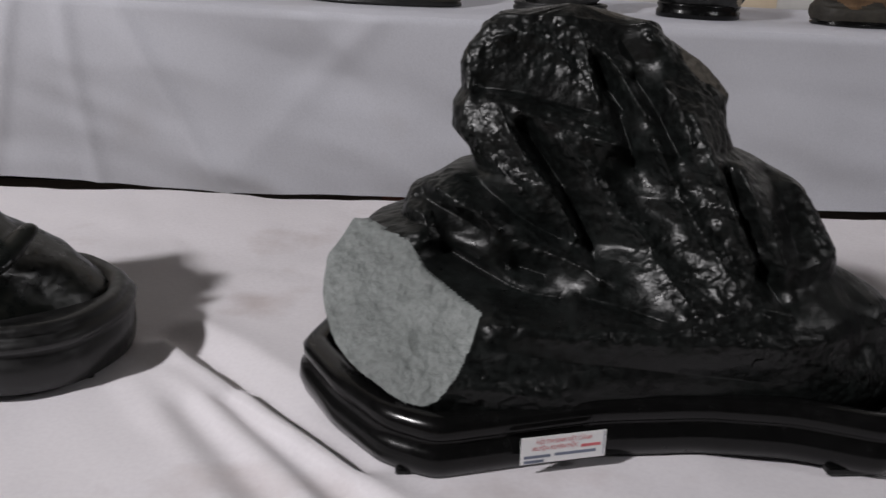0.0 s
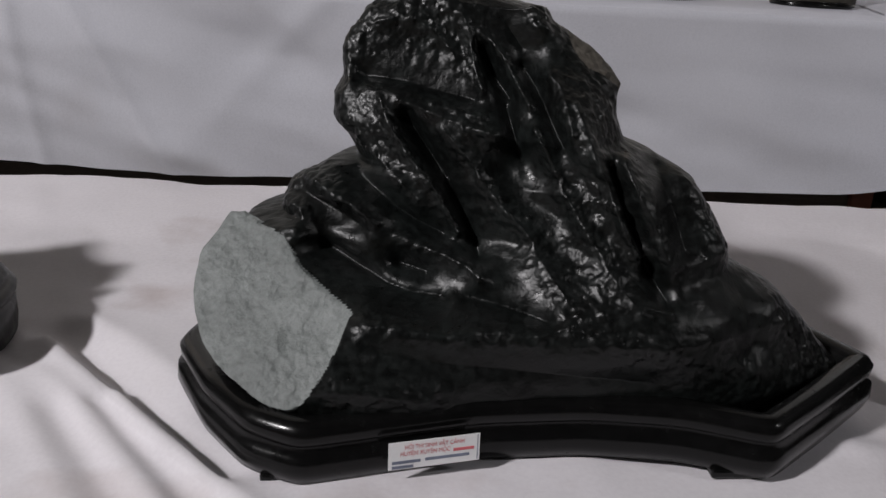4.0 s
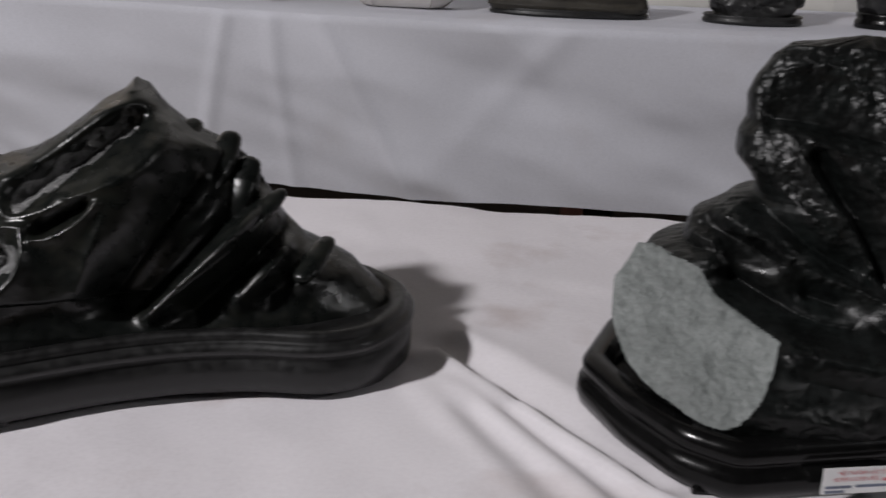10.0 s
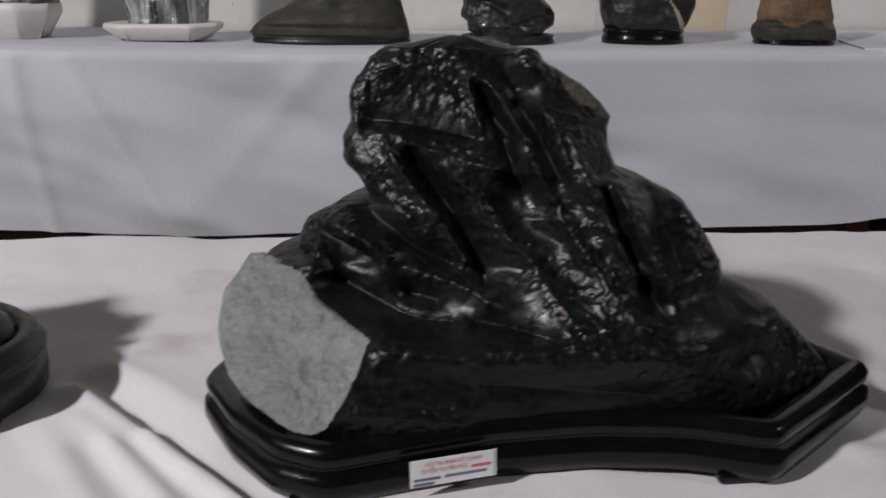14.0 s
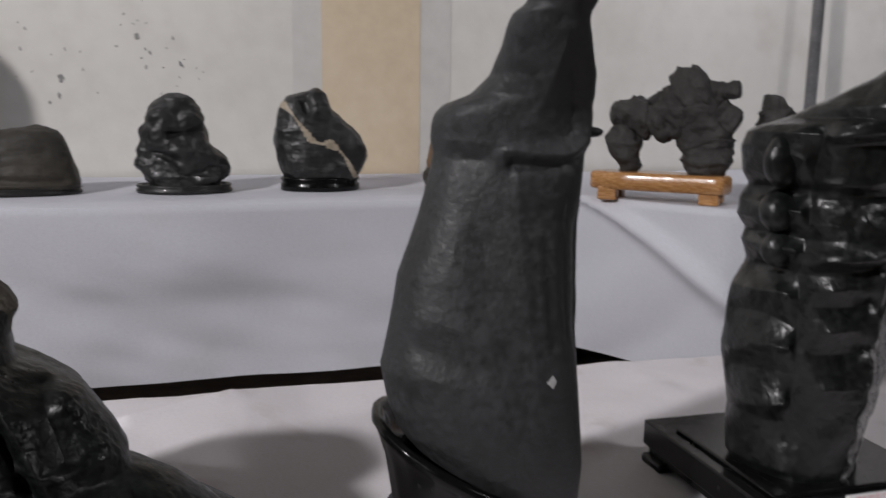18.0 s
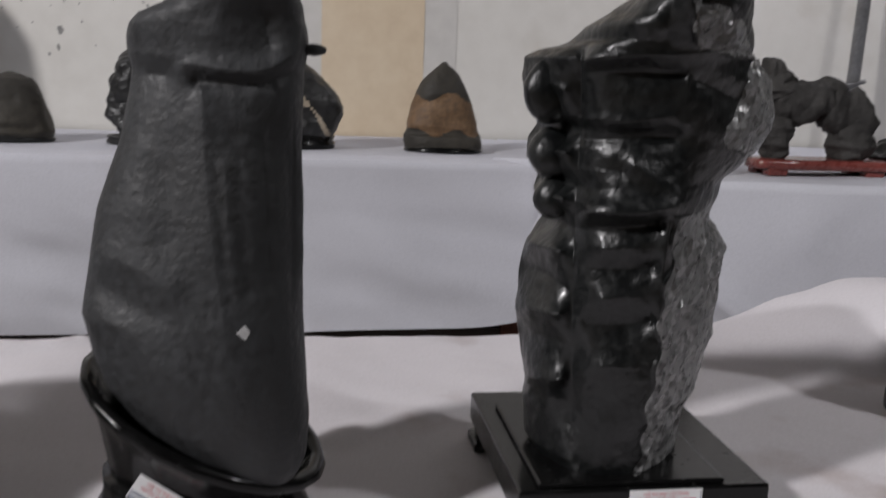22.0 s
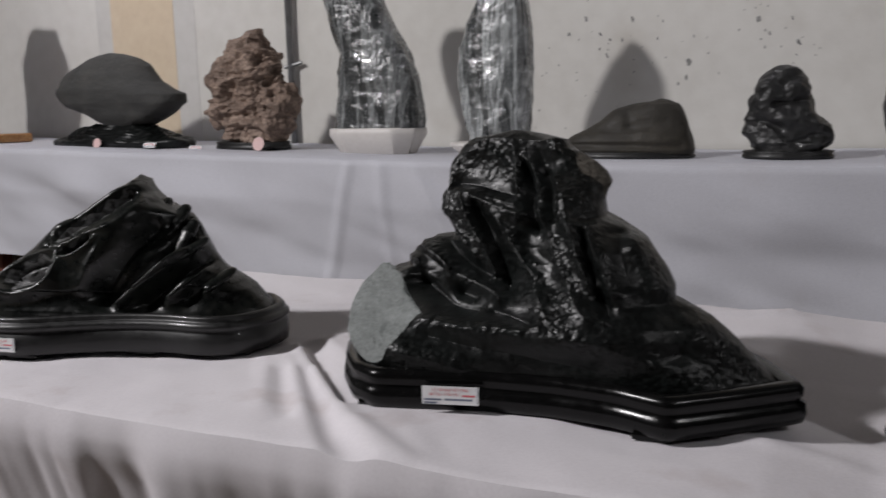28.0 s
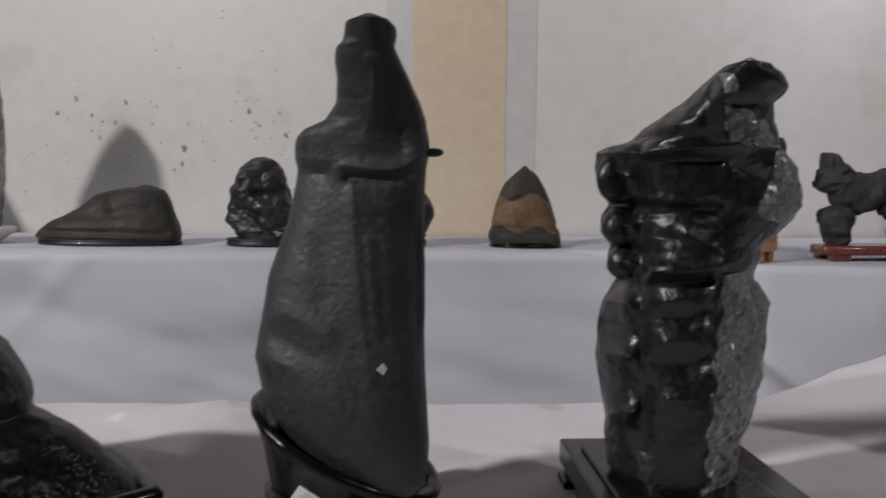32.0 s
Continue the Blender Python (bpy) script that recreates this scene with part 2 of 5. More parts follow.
M_BAND2 = banded("pale grey banded rock", 1.5)

# ---- mesh helpers ----
TABLE, BACK = 0.46, 0.716
rng = np.random.RandomState(7)
LATTICE = rng.rand(32, 32, 32)


def vnoise(p):
    """Smooth value noise at points p (n, 3), from -1 to 1."""
    i = np.floor(p).astype(int)
    f = p - i
    f = f * f * (3 - 2 * f)
    out = 0
    for dx in (0, 1):
        for dy in (0, 1):
            for dz in (0, 1):
                w = (f[:, 0] if dx else 1 - f[:, 0]) * (f[:, 1] if dy else 1 - f[:, 1]) * (f[:, 2] if dz else 1 - f[:, 2])
                out = out + w * LATTICE[(i[:, 0] + dx) % 32, (i[:, 1] + dy) % 32, (i[:, 2] + dz) % 32]
    return out * 2 - 1


def fbm(p, scale, octaves=4, ridged=False):
    out, a = 0, 1.0
    for o in range(octaves):
        n = vnoise(p * scale * 2 ** o + 17.3 * o + 40)
        out = out + a * ((1 - 2 * np.abs(n)) if ridged else n)
        a *= 0.5
    return out


def mesh_object(name, verts, faces, mats, parent=None, label="", smooth=True, index=None):
    me = bpy.data.meshes.new(name)
    me.from_pydata([tuple(v) for v in verts], [], faces)
    for m in mats if isinstance(mats, (list, tuple)) else [mats]:
        me.materials.append(m)
    if index is not None:
        me.polygons.foreach_set("material_index", np.asarray(index, dtype=np.int32))
    if smooth:
        me.polygons.foreach_set("use_smooth", np.ones(len(me.polygons), dtype=bool))
    me.update()
    ob = new(name, me)
    ob.parent = parent
    if label:
        tagged(ob, label)
    return ob


def part(name, bm, mat, parent=None, label="", smooth=False):
    me = bpy.data.meshes.new(name)
    bmesh.ops.recalc_face_normals(bm, faces=bm.faces)
    bm.to_mesh(me)
    bm.free()
    me.materials.append(mat)
    if smooth:
        me.polygons.foreach_set("use_smooth", np.ones(len(me.polygons), dtype=bool))
    ob = new(name, me)
    ob.parent = parent
    if label:
        tagged(ob, label)
    return ob


def thing(name, place, turn, label, category, group="", kind=""):
    ob = new(name)
    ob.matrix_world = pose(*place, 0, 0, turn)
    return tagged(ob, label, category, group, kind)


def box(bm, x0, x1, y0, y1, z0, z1, bevel=0.0):
    r = bmesh.ops.create_cube(bm, size=1)
    bmesh.ops.transform(bm, matrix=Matrix.Translation(((x0 + x1) / 2, (y0 + y1) / 2, (z0 + z1) / 2)) @ Matrix.Diagonal((x1 - x0, y1 - y0, z1 - z0, 1)), verts=r["verts"])
    if bevel:
        es = list({e for v in r["verts"] for e in v.link_edges})
        bmesh.ops.bevel(bm, geom=es, offset=bevel, segments=2, profile=0.5, affect="EDGES")
    return bm


def boxed(*a, **k):
    return box(bmesh.new(), *a, **k)


def grid_faces(nv, nu, wrap=True, first=0):
    out = []
    for a in range(nv - 1):
        for b in range(nu if wrap else nu - 1):
            c = (b + 1) % nu
            out.append((first + a * nu + b, first + a * nu + c, first + (a + 1) * nu + c, first + (a + 1) * nu + b))
    return out


def along(p, q, xy):
    """Distance of 2D points xy to the stretch p-q."""
    p, q = np.array(p), np.array(q)
    d = q - p
    t = np.clip(((xy - p) @ d) / max(d @ d, 1e-9), 0, 1)
    return np.linalg.norm(xy - p - t[:, None] * d, axis=1)


def offset_from(pts, xy):
    """Distance of 2D points to a line through pts, and the side (+ to the right of its run)."""
    best, side = np.full(len(xy), 9.0), np.ones(len(xy))
    for p, q in zip(pts[:-1], pts[1:]):
        d = along(p, q, xy)
        w = np.array(q) - np.array(p)
        s = (xy[:, 0] - p[0]) * w[1] - (xy[:, 1] - p[1]) * w[0]
        near = d < best
        best, side = np.where(near, d, best), np.where(near, np.sign(s), side)
    return best, side


def face_axes(face):
    """The direction a carved front looks in, and the two axes across it (to its right, and up)."""
    f = np.array(face, float) / np.linalg.norm(face)
    u = np.cross((0, 0, 1), f)
    u /= np.linalg.norm(u)
    return f, u, np.cross(f, u)


def smooth(x, a, b):
    t = np.clip((x - a) / (b - a), 0, 1)
    return t * t * (3 - 2 * t)


def relief(lines, uv, reach=.06, power=2.4):
    """Heights over a carved front, drawn between ridge and valley lines: (height, roundness, points)."""
    top, under = np.zeros(len(uv)), np.full(len(uv), reach ** -power)
    for height, soft, pts in lines:
        if len(pts) > 2:  # corners rounded off
            ends = [[((3 * p[0] + q[0]) / 4, (3 * p[1] + q[1]) / 4), ((p[0] + 3 * q[0]) / 4, (p[1] + 3 * q[1]) / 4)] for p, q in zip(pts[:-1], pts[1:])]
            pts = pts[:1] + sum(ends, [])[1:-1] + pts[-1:]
        w = (offset_from(pts, uv)[0] + soft) ** -power
        top, under = top + w * height, under + w
    return top / under


def dense_ring(q, n, front):
    """A closed outline sampled anew, more finely where it looks to the front."""
    d = np.linalg.norm(np.roll(q, -1, 0) - q, axis=1) * (1 + front * (q[:, 1] < .25))
    at = np.r_[0, np.cumsum(d)]
    s = np.linspace(0, at[-1], n, endpoint=False)
    q = np.r_[q, q[:1]]
    return np.stack([np.interp(s, at, q[:, 0]), np.interp(s, at, q[:, 1])], 1)


def stone(name, rows, mats, parent=None, label="", nu=150, nv=120, square=0.8, rough=((9, .006, False),), strokes=(), cuts=(), patches=(),
          section=None, face=(0, -1, 0), warp=None, grit=None, lines=(), dense=0, pitted=None, rounding=700):
    """A stone from heights with its left, right, front and back limits, carved with strokes (x, z to x, z, width, depth)
    or with ridge and valley lines on its front, cut off by planes (normal, distance, material), with patches of another material."""
    r = np.array(rows)
    r = r[np.argsort(r[:, 0])]
    z0, z1 = r[0, 0], r[-1, 0]
    zz = np.linspace(z0, z1, nv)
    xl, xr, yf, yb = (np.interp(zz, r[:, 0], r[:, k]) for k in (1, 2, 3, 4))
    k = np.array([1, 2, 1]) / 4

    def soft(a):
        return np.convolve(np.r_[a[0], a, a[-1]], k, "valid")
    xl, xr = soft(soft(xl)), soft(soft(xr))
    for _ in range(max(3, nv // 25)):
        yf, yb = soft(yf), soft(yb)
    cap = np.array([0.15, 0.40, 0.64, 0.82, 0.94])
    zz = np.r_[np.full(5, z0), zz, z1 + (1 - cap[::-1]) * 0.012]
    sc = np.r_[cap, np.ones(nv), cap[::-1]]
    ext = lambda a: np.r_[np.full(5, a[0]), a, np.full(5, a[-1])]  # noqa: E731
    xl, xr, yf, yb = ext(xl), ext(xr), ext(yf), ext(yb)
    if section:
        if not isinstance(section, tuple):
            section = (section, section, z0, z1)
        qs = [dense_ring(ring(q, 1200, rounding), nu, dense) for q in section[:2]]
        k = smooth(zz, *section[2:])[:, None, None]
        both = qs[0] * (1 - k) + qs[1] * k
        px, py = both[..., 0], both[..., 1]
    else:
        th = np.linspace(0, 2 * np.pi, 1200 if dense else nu, endpoint=False)
        q = np.stack([np.cos(th), np.sin(th)], 1)
        q = dense_ring(q, nu, dense) if dense else q
        lo, hi = square if isinstance(square, tuple) else (square, square)
        e = (lo + (hi - lo) * np.clip((zz - z0) / (z1 - z0), 0, 1))[:, None]
        px, py = np.sign(q[:, 0]) * np.abs(q[:, 0]) ** e, np.sign(q[:, 1]) * np.abs(q[:, 1]) ** e
    X = ((xl + xr) / 2)[:, None] + ((xr - xl) / 2 * sc)[:, None] * px
    Y = ((yf + yb) / 2)[:, None] + ((yb - yf) / 2 * sc)[:, None] * py
    P = np.stack([X, Y, np.repeat(zz[:, None], nu, 1)], -1)
    if warp is not None:
        P = warp(P.reshape(-1, 3)).reshape(P.shape)

    def normals(P):
        n = np.cross(np.roll(P, -1, 1) - np.roll(P, 1, 1), np.gradient(P, axis=0))
        return (n / (np.linalg.norm(n, axis=2, keepdims=True) + 1e-9)).reshape(-1, 3)
    N = normals(P)
    flat = P.reshape(-1, 3)
    push = np.zeros(len(flat))
    low = np.clip((flat[:, 2] - z0) / 0.02, 0, 1)
    f, u, v = face_axes(face)
    front = smooth(N @ f, .05, .45)
    xz = flat[:, [0, 2]]
    for st in strokes:
        push -= st[5] * np.exp(-(along(st[:2], st[2:4], xz) / st[4]) ** 2) * front
    height = np.zeros(len(flat))
    if lines:
        height = relief(lines, np.stack([flat @ u, flat @ v], 1)) * front
    for f_, a, ridged in rough:
        push += a * fbm(flat, f_, 4, ridged)
    if grit:
        push += np.where(grit[0](flat), grit[2] * (fbm(flat, grit[1], 2, True) + .5 * np.round(fbm(flat, grit[1] * .5, 1) * 3)), 0)
    flat = flat + f * (height * low)[:, None] + N * (push * (0.15 + 0.85 * low))[:, None]
    if pitted:
        scale, depth, least = pitted
        share = least + (1 - least) * smooth(height, -.006, .004) * front * low
        worn = smooth(fbm(flat, 22, 2), -.55, .5)
        N = normals(flat.reshape(P.shape))
        flat = flat + N * (depth * share * (.6 + .4 * worn) * (fbm(flat, scale, 2) + .6 * np.abs(vnoise(flat * scale * .6))))[:, None]
    tag = np.zeros(len(flat), dtype=int)
    for n, dist, mi, where in cuts:
        n = np.array(n) / np.linalg.norm(n)
        over = flat @ n - dist
        hit = where(flat) & (over > -.022)
        flat[hit] -= over[hit][:, None] * n
        flat[hit] += n * (.0036 * fbm(flat[hit], 18, 5))[:, None]
        tag[hit] = mi
    for test, mi in patches:
        tag[test(flat)] = mi
    faces = grid_faces(nv + 10, nu)
    faces += [tuple(range(nu))[::-1], tuple(range((nv + 9) * nu, (nv + 10) * nu))]
    idx = np.r_[tag.reshape(nv + 10, nu)[:-1].ravel(), 0, tag[-1]]
    return mesh_object(name, flat, faces, mats, parent, label, True, idx)


def ring(points, n=220, soft=4):
    """A closed outline through points, evenly sampled and rounded."""
    p = np.array(points + points[:1], float)
    d = np.r_[0, np.cumsum(np.linalg.norm(np.diff(p, axis=0), axis=1))]
    s = np.linspace(0, d[-1], n, endpoint=False)
    q = np.stack([np.interp(s, d, p[:, 0]), np.interp(s, d, p[:, 1])], 1)
    for _ in range(soft):
        q = (np.roll(q, 1, 0) + 2 * q + np.roll(q, -1, 0)) / 4
    return q


def moulding(name, q, profile, mat, parent, label="", tilt=None):
    """A turned-over outline q lofted through (inset, height) pairs and closed at both ends."""
    d = np.roll(q, -1, 0) - np.roll(q, 1, 0)
    n = np.stack([d[:, 1], -d[:, 0]], 1)
    n /= np.linalg.norm(n, axis=1, keepdims=True)
    if np.sum(n * (q - q.mean(0))) < 0:
        n = -n
    vs = []
    for inset, z in profile:
        r = q - n * inset
        zz = np.full(len(q), z) + (tilt(r, z) if tilt else 0)
        vs.append(np.c_[r, zz])
    vs = np.concatenate(vs)
    nu = len(q)
    faces = grid_faces(len(profile), nu)
    faces.append(tuple(range(nu))[::-1])
    faces.append(tuple(range((len(profile) - 1) * nu, len(profile) * nu)))
    return mesh_object(name, vs, faces, mat, parent, label)


def tube(bm, p, q, r, n=12):
    p, q = Vector(p), Vector(q)
    res = bmesh.ops.create_cone(bm, cap_ends=True, segments=n, radius1=r, radius2=r, depth=(q - p).length)
    bmesh.ops.transform(bm, matrix=Matrix.Translation((p + q) / 2) @ (q - p).to_track_quat("Z", "Y").to_matrix().to_4x4(), verts=res["verts"])
    return bm

# ---- the hall ----
floor = part("floor", boxed(-7, 7, -5, 3.7, -0.2, 0), M_FLOOR, None)
tagged(floor, "brown earth-stained concrete floor", "floor", kind="structure")
wall = part("wall_north", boxed(-7, 7, 3.484, 3.7, 0, 6.8), M_WALL, None)
tagged(wall, "old cream painted wall with flaking patches", "wall", kind="structure")
# Unseen walls and ceiling, added to close the hall around the lamps.
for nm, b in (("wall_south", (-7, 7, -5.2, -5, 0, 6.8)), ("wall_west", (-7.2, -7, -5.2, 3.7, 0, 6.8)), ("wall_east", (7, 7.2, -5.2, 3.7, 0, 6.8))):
    tagged(part(nm, boxed(*b), M_HALL, None), "plain unseen hall wall, near-black", "wall", kind="structure")
tagged(part("ceiling", boxed(-7.2, 7.2, -5.2, 3.7, 6.8, 6.9), M_HALL, None), "plain unseen hall ceiling, near-black", "ceiling", kind="structure")

# The strip right of each ochre face is the pilaster's shadow, painted flat grey.
for x0, x1, y0, y1 in ((0.98, 1.60, 1.09, 1.475), (-3.05, -2.36, -2.94, -2.50)):
    p = part("pilaster", boxed(x0, x1, 3.4815, 3.484, 0, 6.7), M_GREYSHADE, None)
    tagged(p, "ochre pilaster with a grey band and its shadow painted grey on the right", "pilaster", kind="structure")
    part("yellow_face", boxed(y0, y1, 3.479, 3.482, 0, 6.7), M_YELLOW, p, "ochre painted face")


BARE = [(-0.067, 1.248, 9), (-0.338, 1.204, 10), (-0.203, 1.197, 8), (-0.161, 1.171, 9), (-0.11, 1.168, 8), (-0.205, 1.135, 7), (-0.174, 1.106, 11), (0.037, 1.165, 6), (0.164, 1.067, 13), (0.155, 1.006, 8), (0.123, 0.981, 6), (0.181, 1.169, 7), (0.232, 1.161, 5), (0.424, 1.219, 14), (0.468, 1.162, 8), (0.453, 1.175, 6), (0.437, 1.143, 5), (0.452, 1.111, 6), (0.574, 1.124, 11), (-0.263, 1.261, 9), (0.07, 1.088, 5), (0.549, 1.216, 6)]


def flakes():
    """Scattered flaked patches of paint round a few centres."""
    r = random.Random(5)
    vs, fs = [], []
    spots = [(x, z, 0, 1, k / 1000) for x, z, k in BARE]
    for cx, cz, sp, n in ((-0.2, 1.11, .16, 9), (0.05, 1.3, .25, 9), (0.44, 1.24, .12, 9), (0.60, 1.10, .12, 7), (0.55, 0.95, .15, 5), (-0.4, 0.85, .2, 12), (-0.15, 0.79, .12, 10), (0.3, 1.45, .35, 12)):
        spots.append((cx, cz, sp, n, .004))
    for cx, cz, sp, n, size in spots:
        for _ in range(n):
            x, z = r.gauss(cx, sp * .6), r.gauss(cz, sp * .6)
            a, b, k = size * r.uniform(.5, .9), size * r.uniform(.8, 1.5), 13
            tilt, first = r.uniform(-.6, .6), len(vs)
            for i in range(k):
                t, q = i * 2 * math.pi / k, r.uniform(.55, 1.25)
                u, w = a * q * math.cos(t), b * q * math.sin(t)
                vs.append((x + u * math.cos(tilt) - w * math.sin(tilt), 3.4822, z + u * math.sin(tilt) + w * math.cos(tilt)))
            fs.append(tuple(range(first, first + k)))
    ob = mesh_object("paint_flakes", vs, fs, M_FLAKE, None, smooth=False)
    tagged(ob, "dark flaked patches of paint on the cream wall", "paint flakes", kind="stuff")


flakes()

for nm, lab, a, b, r in (("wall_pipe", "dark thin steel pipe standing against the wall", (-1.75, 3.45, .70), (-1.75, 3.45, 3.6), .017),
                         ("steel_pole", "grey steel pole leaning by the wall behind the table", (3.10, 3.25, .55), (3.245, 3.40, 3.55), .024)):
    p = part(nm, tube(bmesh.new(), a, b, r, 16), M_STEEL, None, smooth=True)
    tagged(p, lab, "pipe")
    bm = bmesh.new()
    tube(bm, (a[0] - .03, a[1] - .01, a[2] + .42), (a[0] + .06, a[1] + .01, a[2] + .44), .009)
    part("clamp", bm, M_STEEL, p)

# ---- cloth-covered tables ----
FOLDS = [(.2, .80, .32, .72, .02, .005), (.66, .98, .80, .92, .02, .006), (1.1, 1.25, 1.5, 1.55, .03, .006),
         (.55, 1.60, .72, 1.69, .02, .012), (-.5, 1.25, -.2, 1.45, .02, .003), (1.05, 1.5, 1.3, 1.65, .035, .006), (-.62, .79, -.66, .72, .01, .005),
         (1.64, .97, 1.9, .9, .02, .006), (.86, .9, 1.2, .8, .03, .006)]

CREASES = [(-0.006, 0.003, [(-0.11, 1.143), (-0.057, 1.086), (0.015, 1.008), (0.078, 0.94), (0.133, 0.887)]),
           (0.018, 0.011, [(-0.112, 1.114), (-0.059, 1.054), (0.008, 0.984), (0.065, 0.922)]),
           (0.009, 0.012, [(-0.088, 1.179), (-0.023, 1.125), (0.042, 1.058), (0.082, 1.009)]),
           (0, 0.025, [(-0.163, 1.04), (-0.116, 0.961), (-0.056, 0.908)]),
           (0, 0.02, [(-0.052, 1.279), (0.054, 1.158)]),
           (0.011, 0.007, [(-0.001, 1.004), (0.164, 0.824), (0.291, 0.713)]),
           (-0.004, 0.005, [(-0.017, 0.997), (0.157, 0.789), (0.263, 0.681)]),
           (0.008, 0.007, [(-0.081, 1.046), (0.075, 0.846), (0.2, 0.694)]),
           (-0.003, 0.005, [(-0.057, 0.981), (0.082, 0.794)]),
           (0.006, 0.007, [(-0.122, 1.029), (0.018, 0.822)]),
           (0, 0.025, [(-0.193, 0.926), (-0.014, 0.703)]),
           (0, 0.025, [(0.325, 0.802), (0.384, 0.744)]),
           (0.005, 0.006, [(0.212, 0.849), (0.306, 0.772), (0.372, 0.701)])]


def top_height(x, y):
    p = np.stack([x, y, 0 * x], 1)
    h = .0035 * fbm(p, 3.1, 3) + .0020 * fbm(p, 11, 3)
    xy = np.stack([x, y], 1)
    for x0, y0, x1, y1, w, a in FOLDS:
        h = h + a * np.exp(-(along((x0, y0), (x1, y1), xy) / w) ** 2)
    h = h + relief(CREASES, xy, .05) * smooth(x, -.55, -.40) * smooth(-x, -.45, -.30)
    d = np.hypot((x - 2.6) / .80, (y - 1.75) / .42)
    return h + .118 * smooth(-d, -1.06, -.52)


def raised(p):
    """The cloth lies higher and nearer on the left-hand table."""
    e = np.array((.05, .18, .94))
    k = np.interp(p[:, 0], [-2, .70, .74, .82, .86, 5], [.938, .938, .945, .993, 1, 1])[:, None]
    return e + k * (p - e)


def front_cloth():
    x = np.arange(-.868, 3.9, .0085)
    top = np.arange(1.735, .69, -.0085)
    drop = np.linspace(0, 1, 26)[1:]
    n = len(x)
    wave = lambda k: fbm(np.stack([x * 15 + k, 0 * x, 0 * x + k], 1), 1, 3)  # noqa: E731
    edge = .006 * wave(2)
    rows = [np.stack([x, 0 * x + 1.738 + edge, 0 * x + TABLE - .30], 1), np.stack([x, 0 * x + 1.739 + edge, 0 * x + TABLE - .012], 1)]
    for y in top:
        yy = y + edge * max(0, (y - 1.6) / .135)
        bend = .008 * max(0, 1 - (y - .69) / .015) ** 2 + .008 * max(0, (y - 1.715) / .02) ** 2
        rows.append(np.stack([x, yy + 0 * x, TABLE - bend + top_height(x, 0 * x + y) * min(1, (y - .66) / .05)], 1))
    for d in drop:
        fold = .020 * wave(5) * min(1, d * 4) + .012 * wave(11) * d
        rows.append(np.stack([x, .688 - .012 * min(1, d * 8) + .13 * d - fold * .9, TABLE - .016 - d * (TABLE - .05) + 0 * x], 1))
    ob = thing("tablecloth", (0, 0, 0), 0, "white creased cotton cloth hanging over a low table", "tablecloth")
    k = 2 + len(top)
    mesh_object("cloth_top", raised(np.concatenate(rows[:k])), grid_faces(k, n, False), M_CLOTH, ob)
    mesh_object("front_skirt", raised(np.concatenate(rows[k - 1:])), grid_faces(len(rows) - k + 1, n, False), M_CLOTH, ob)
    ys = np.linspace(1.735, .69, 60)
    e = []
    for d in np.linspace(0, 1, 16):
        w = fbm(np.stack([ys * 8, 0 * ys, 0 * ys + 3], 1), 1, 3) * .03 * d
        e.append(np.stack([-.868 - .015 * d + w, ys, TABLE - .004 - d * (TABLE - .05) + 0 * ys], 1))
    mesh_object("end_skirt", raised(np.concatenate(e)), grid_faces(16, 60, False), M_CLOTH, ob)


front_cloth()


def plain_table(x0, x1, y0, y1, top, label):
    t = thing("table", ((x0 + x1) / 2, (y0 + y1) / 2, 0), 0, label, "table", "tables under the cloths")
    a, b = (x1 - x0) / 2, (y1 - y0) / 2
    part("tabletop", boxed(-a, a, -b, b, top - .025, top, bevel=.003), M_WOODD, t)
    for s in (-1, 1):
        part("apron", boxed(-a + .04, a - .04, s * (b - .05) - .012, s * (b - .05) + .012, top - .13, top - .025), M_WOODD, t)
        part("stretcher", boxed(-a + .04, a - .04, s * (b - .06) - .015, s * (b - .06) + .015, .10, .16), M_WOODD, t)
        for q in (-1, 1):
            part("leg", boxed(q * (a - .06) - .035, q * (a - .06) + .035, s * (b - .06) - .035, s * (b - .06) + .035, 0, top - .025, bevel=.004),
                 M_WOODR if q > 0 else M_WOODD, t)
    return t


plain_table(-.78, .70, .86, 1.60, TABLE + .005, "low dark timber table under a raised white cloth")
plain_table(.90, 3.7, .90, 1.70, TABLE - .025, "low dark timber table under a white cloth")
for k in range(4):
    plain_table(-4.6 + k * 1.6, -3.04 + k * 1.6, 2.72, 3.42, BACK - .03, "dark timber table under a hanging white drape")


def rise(x):
    return .021 * np.clip(-x - .25, 0, None)


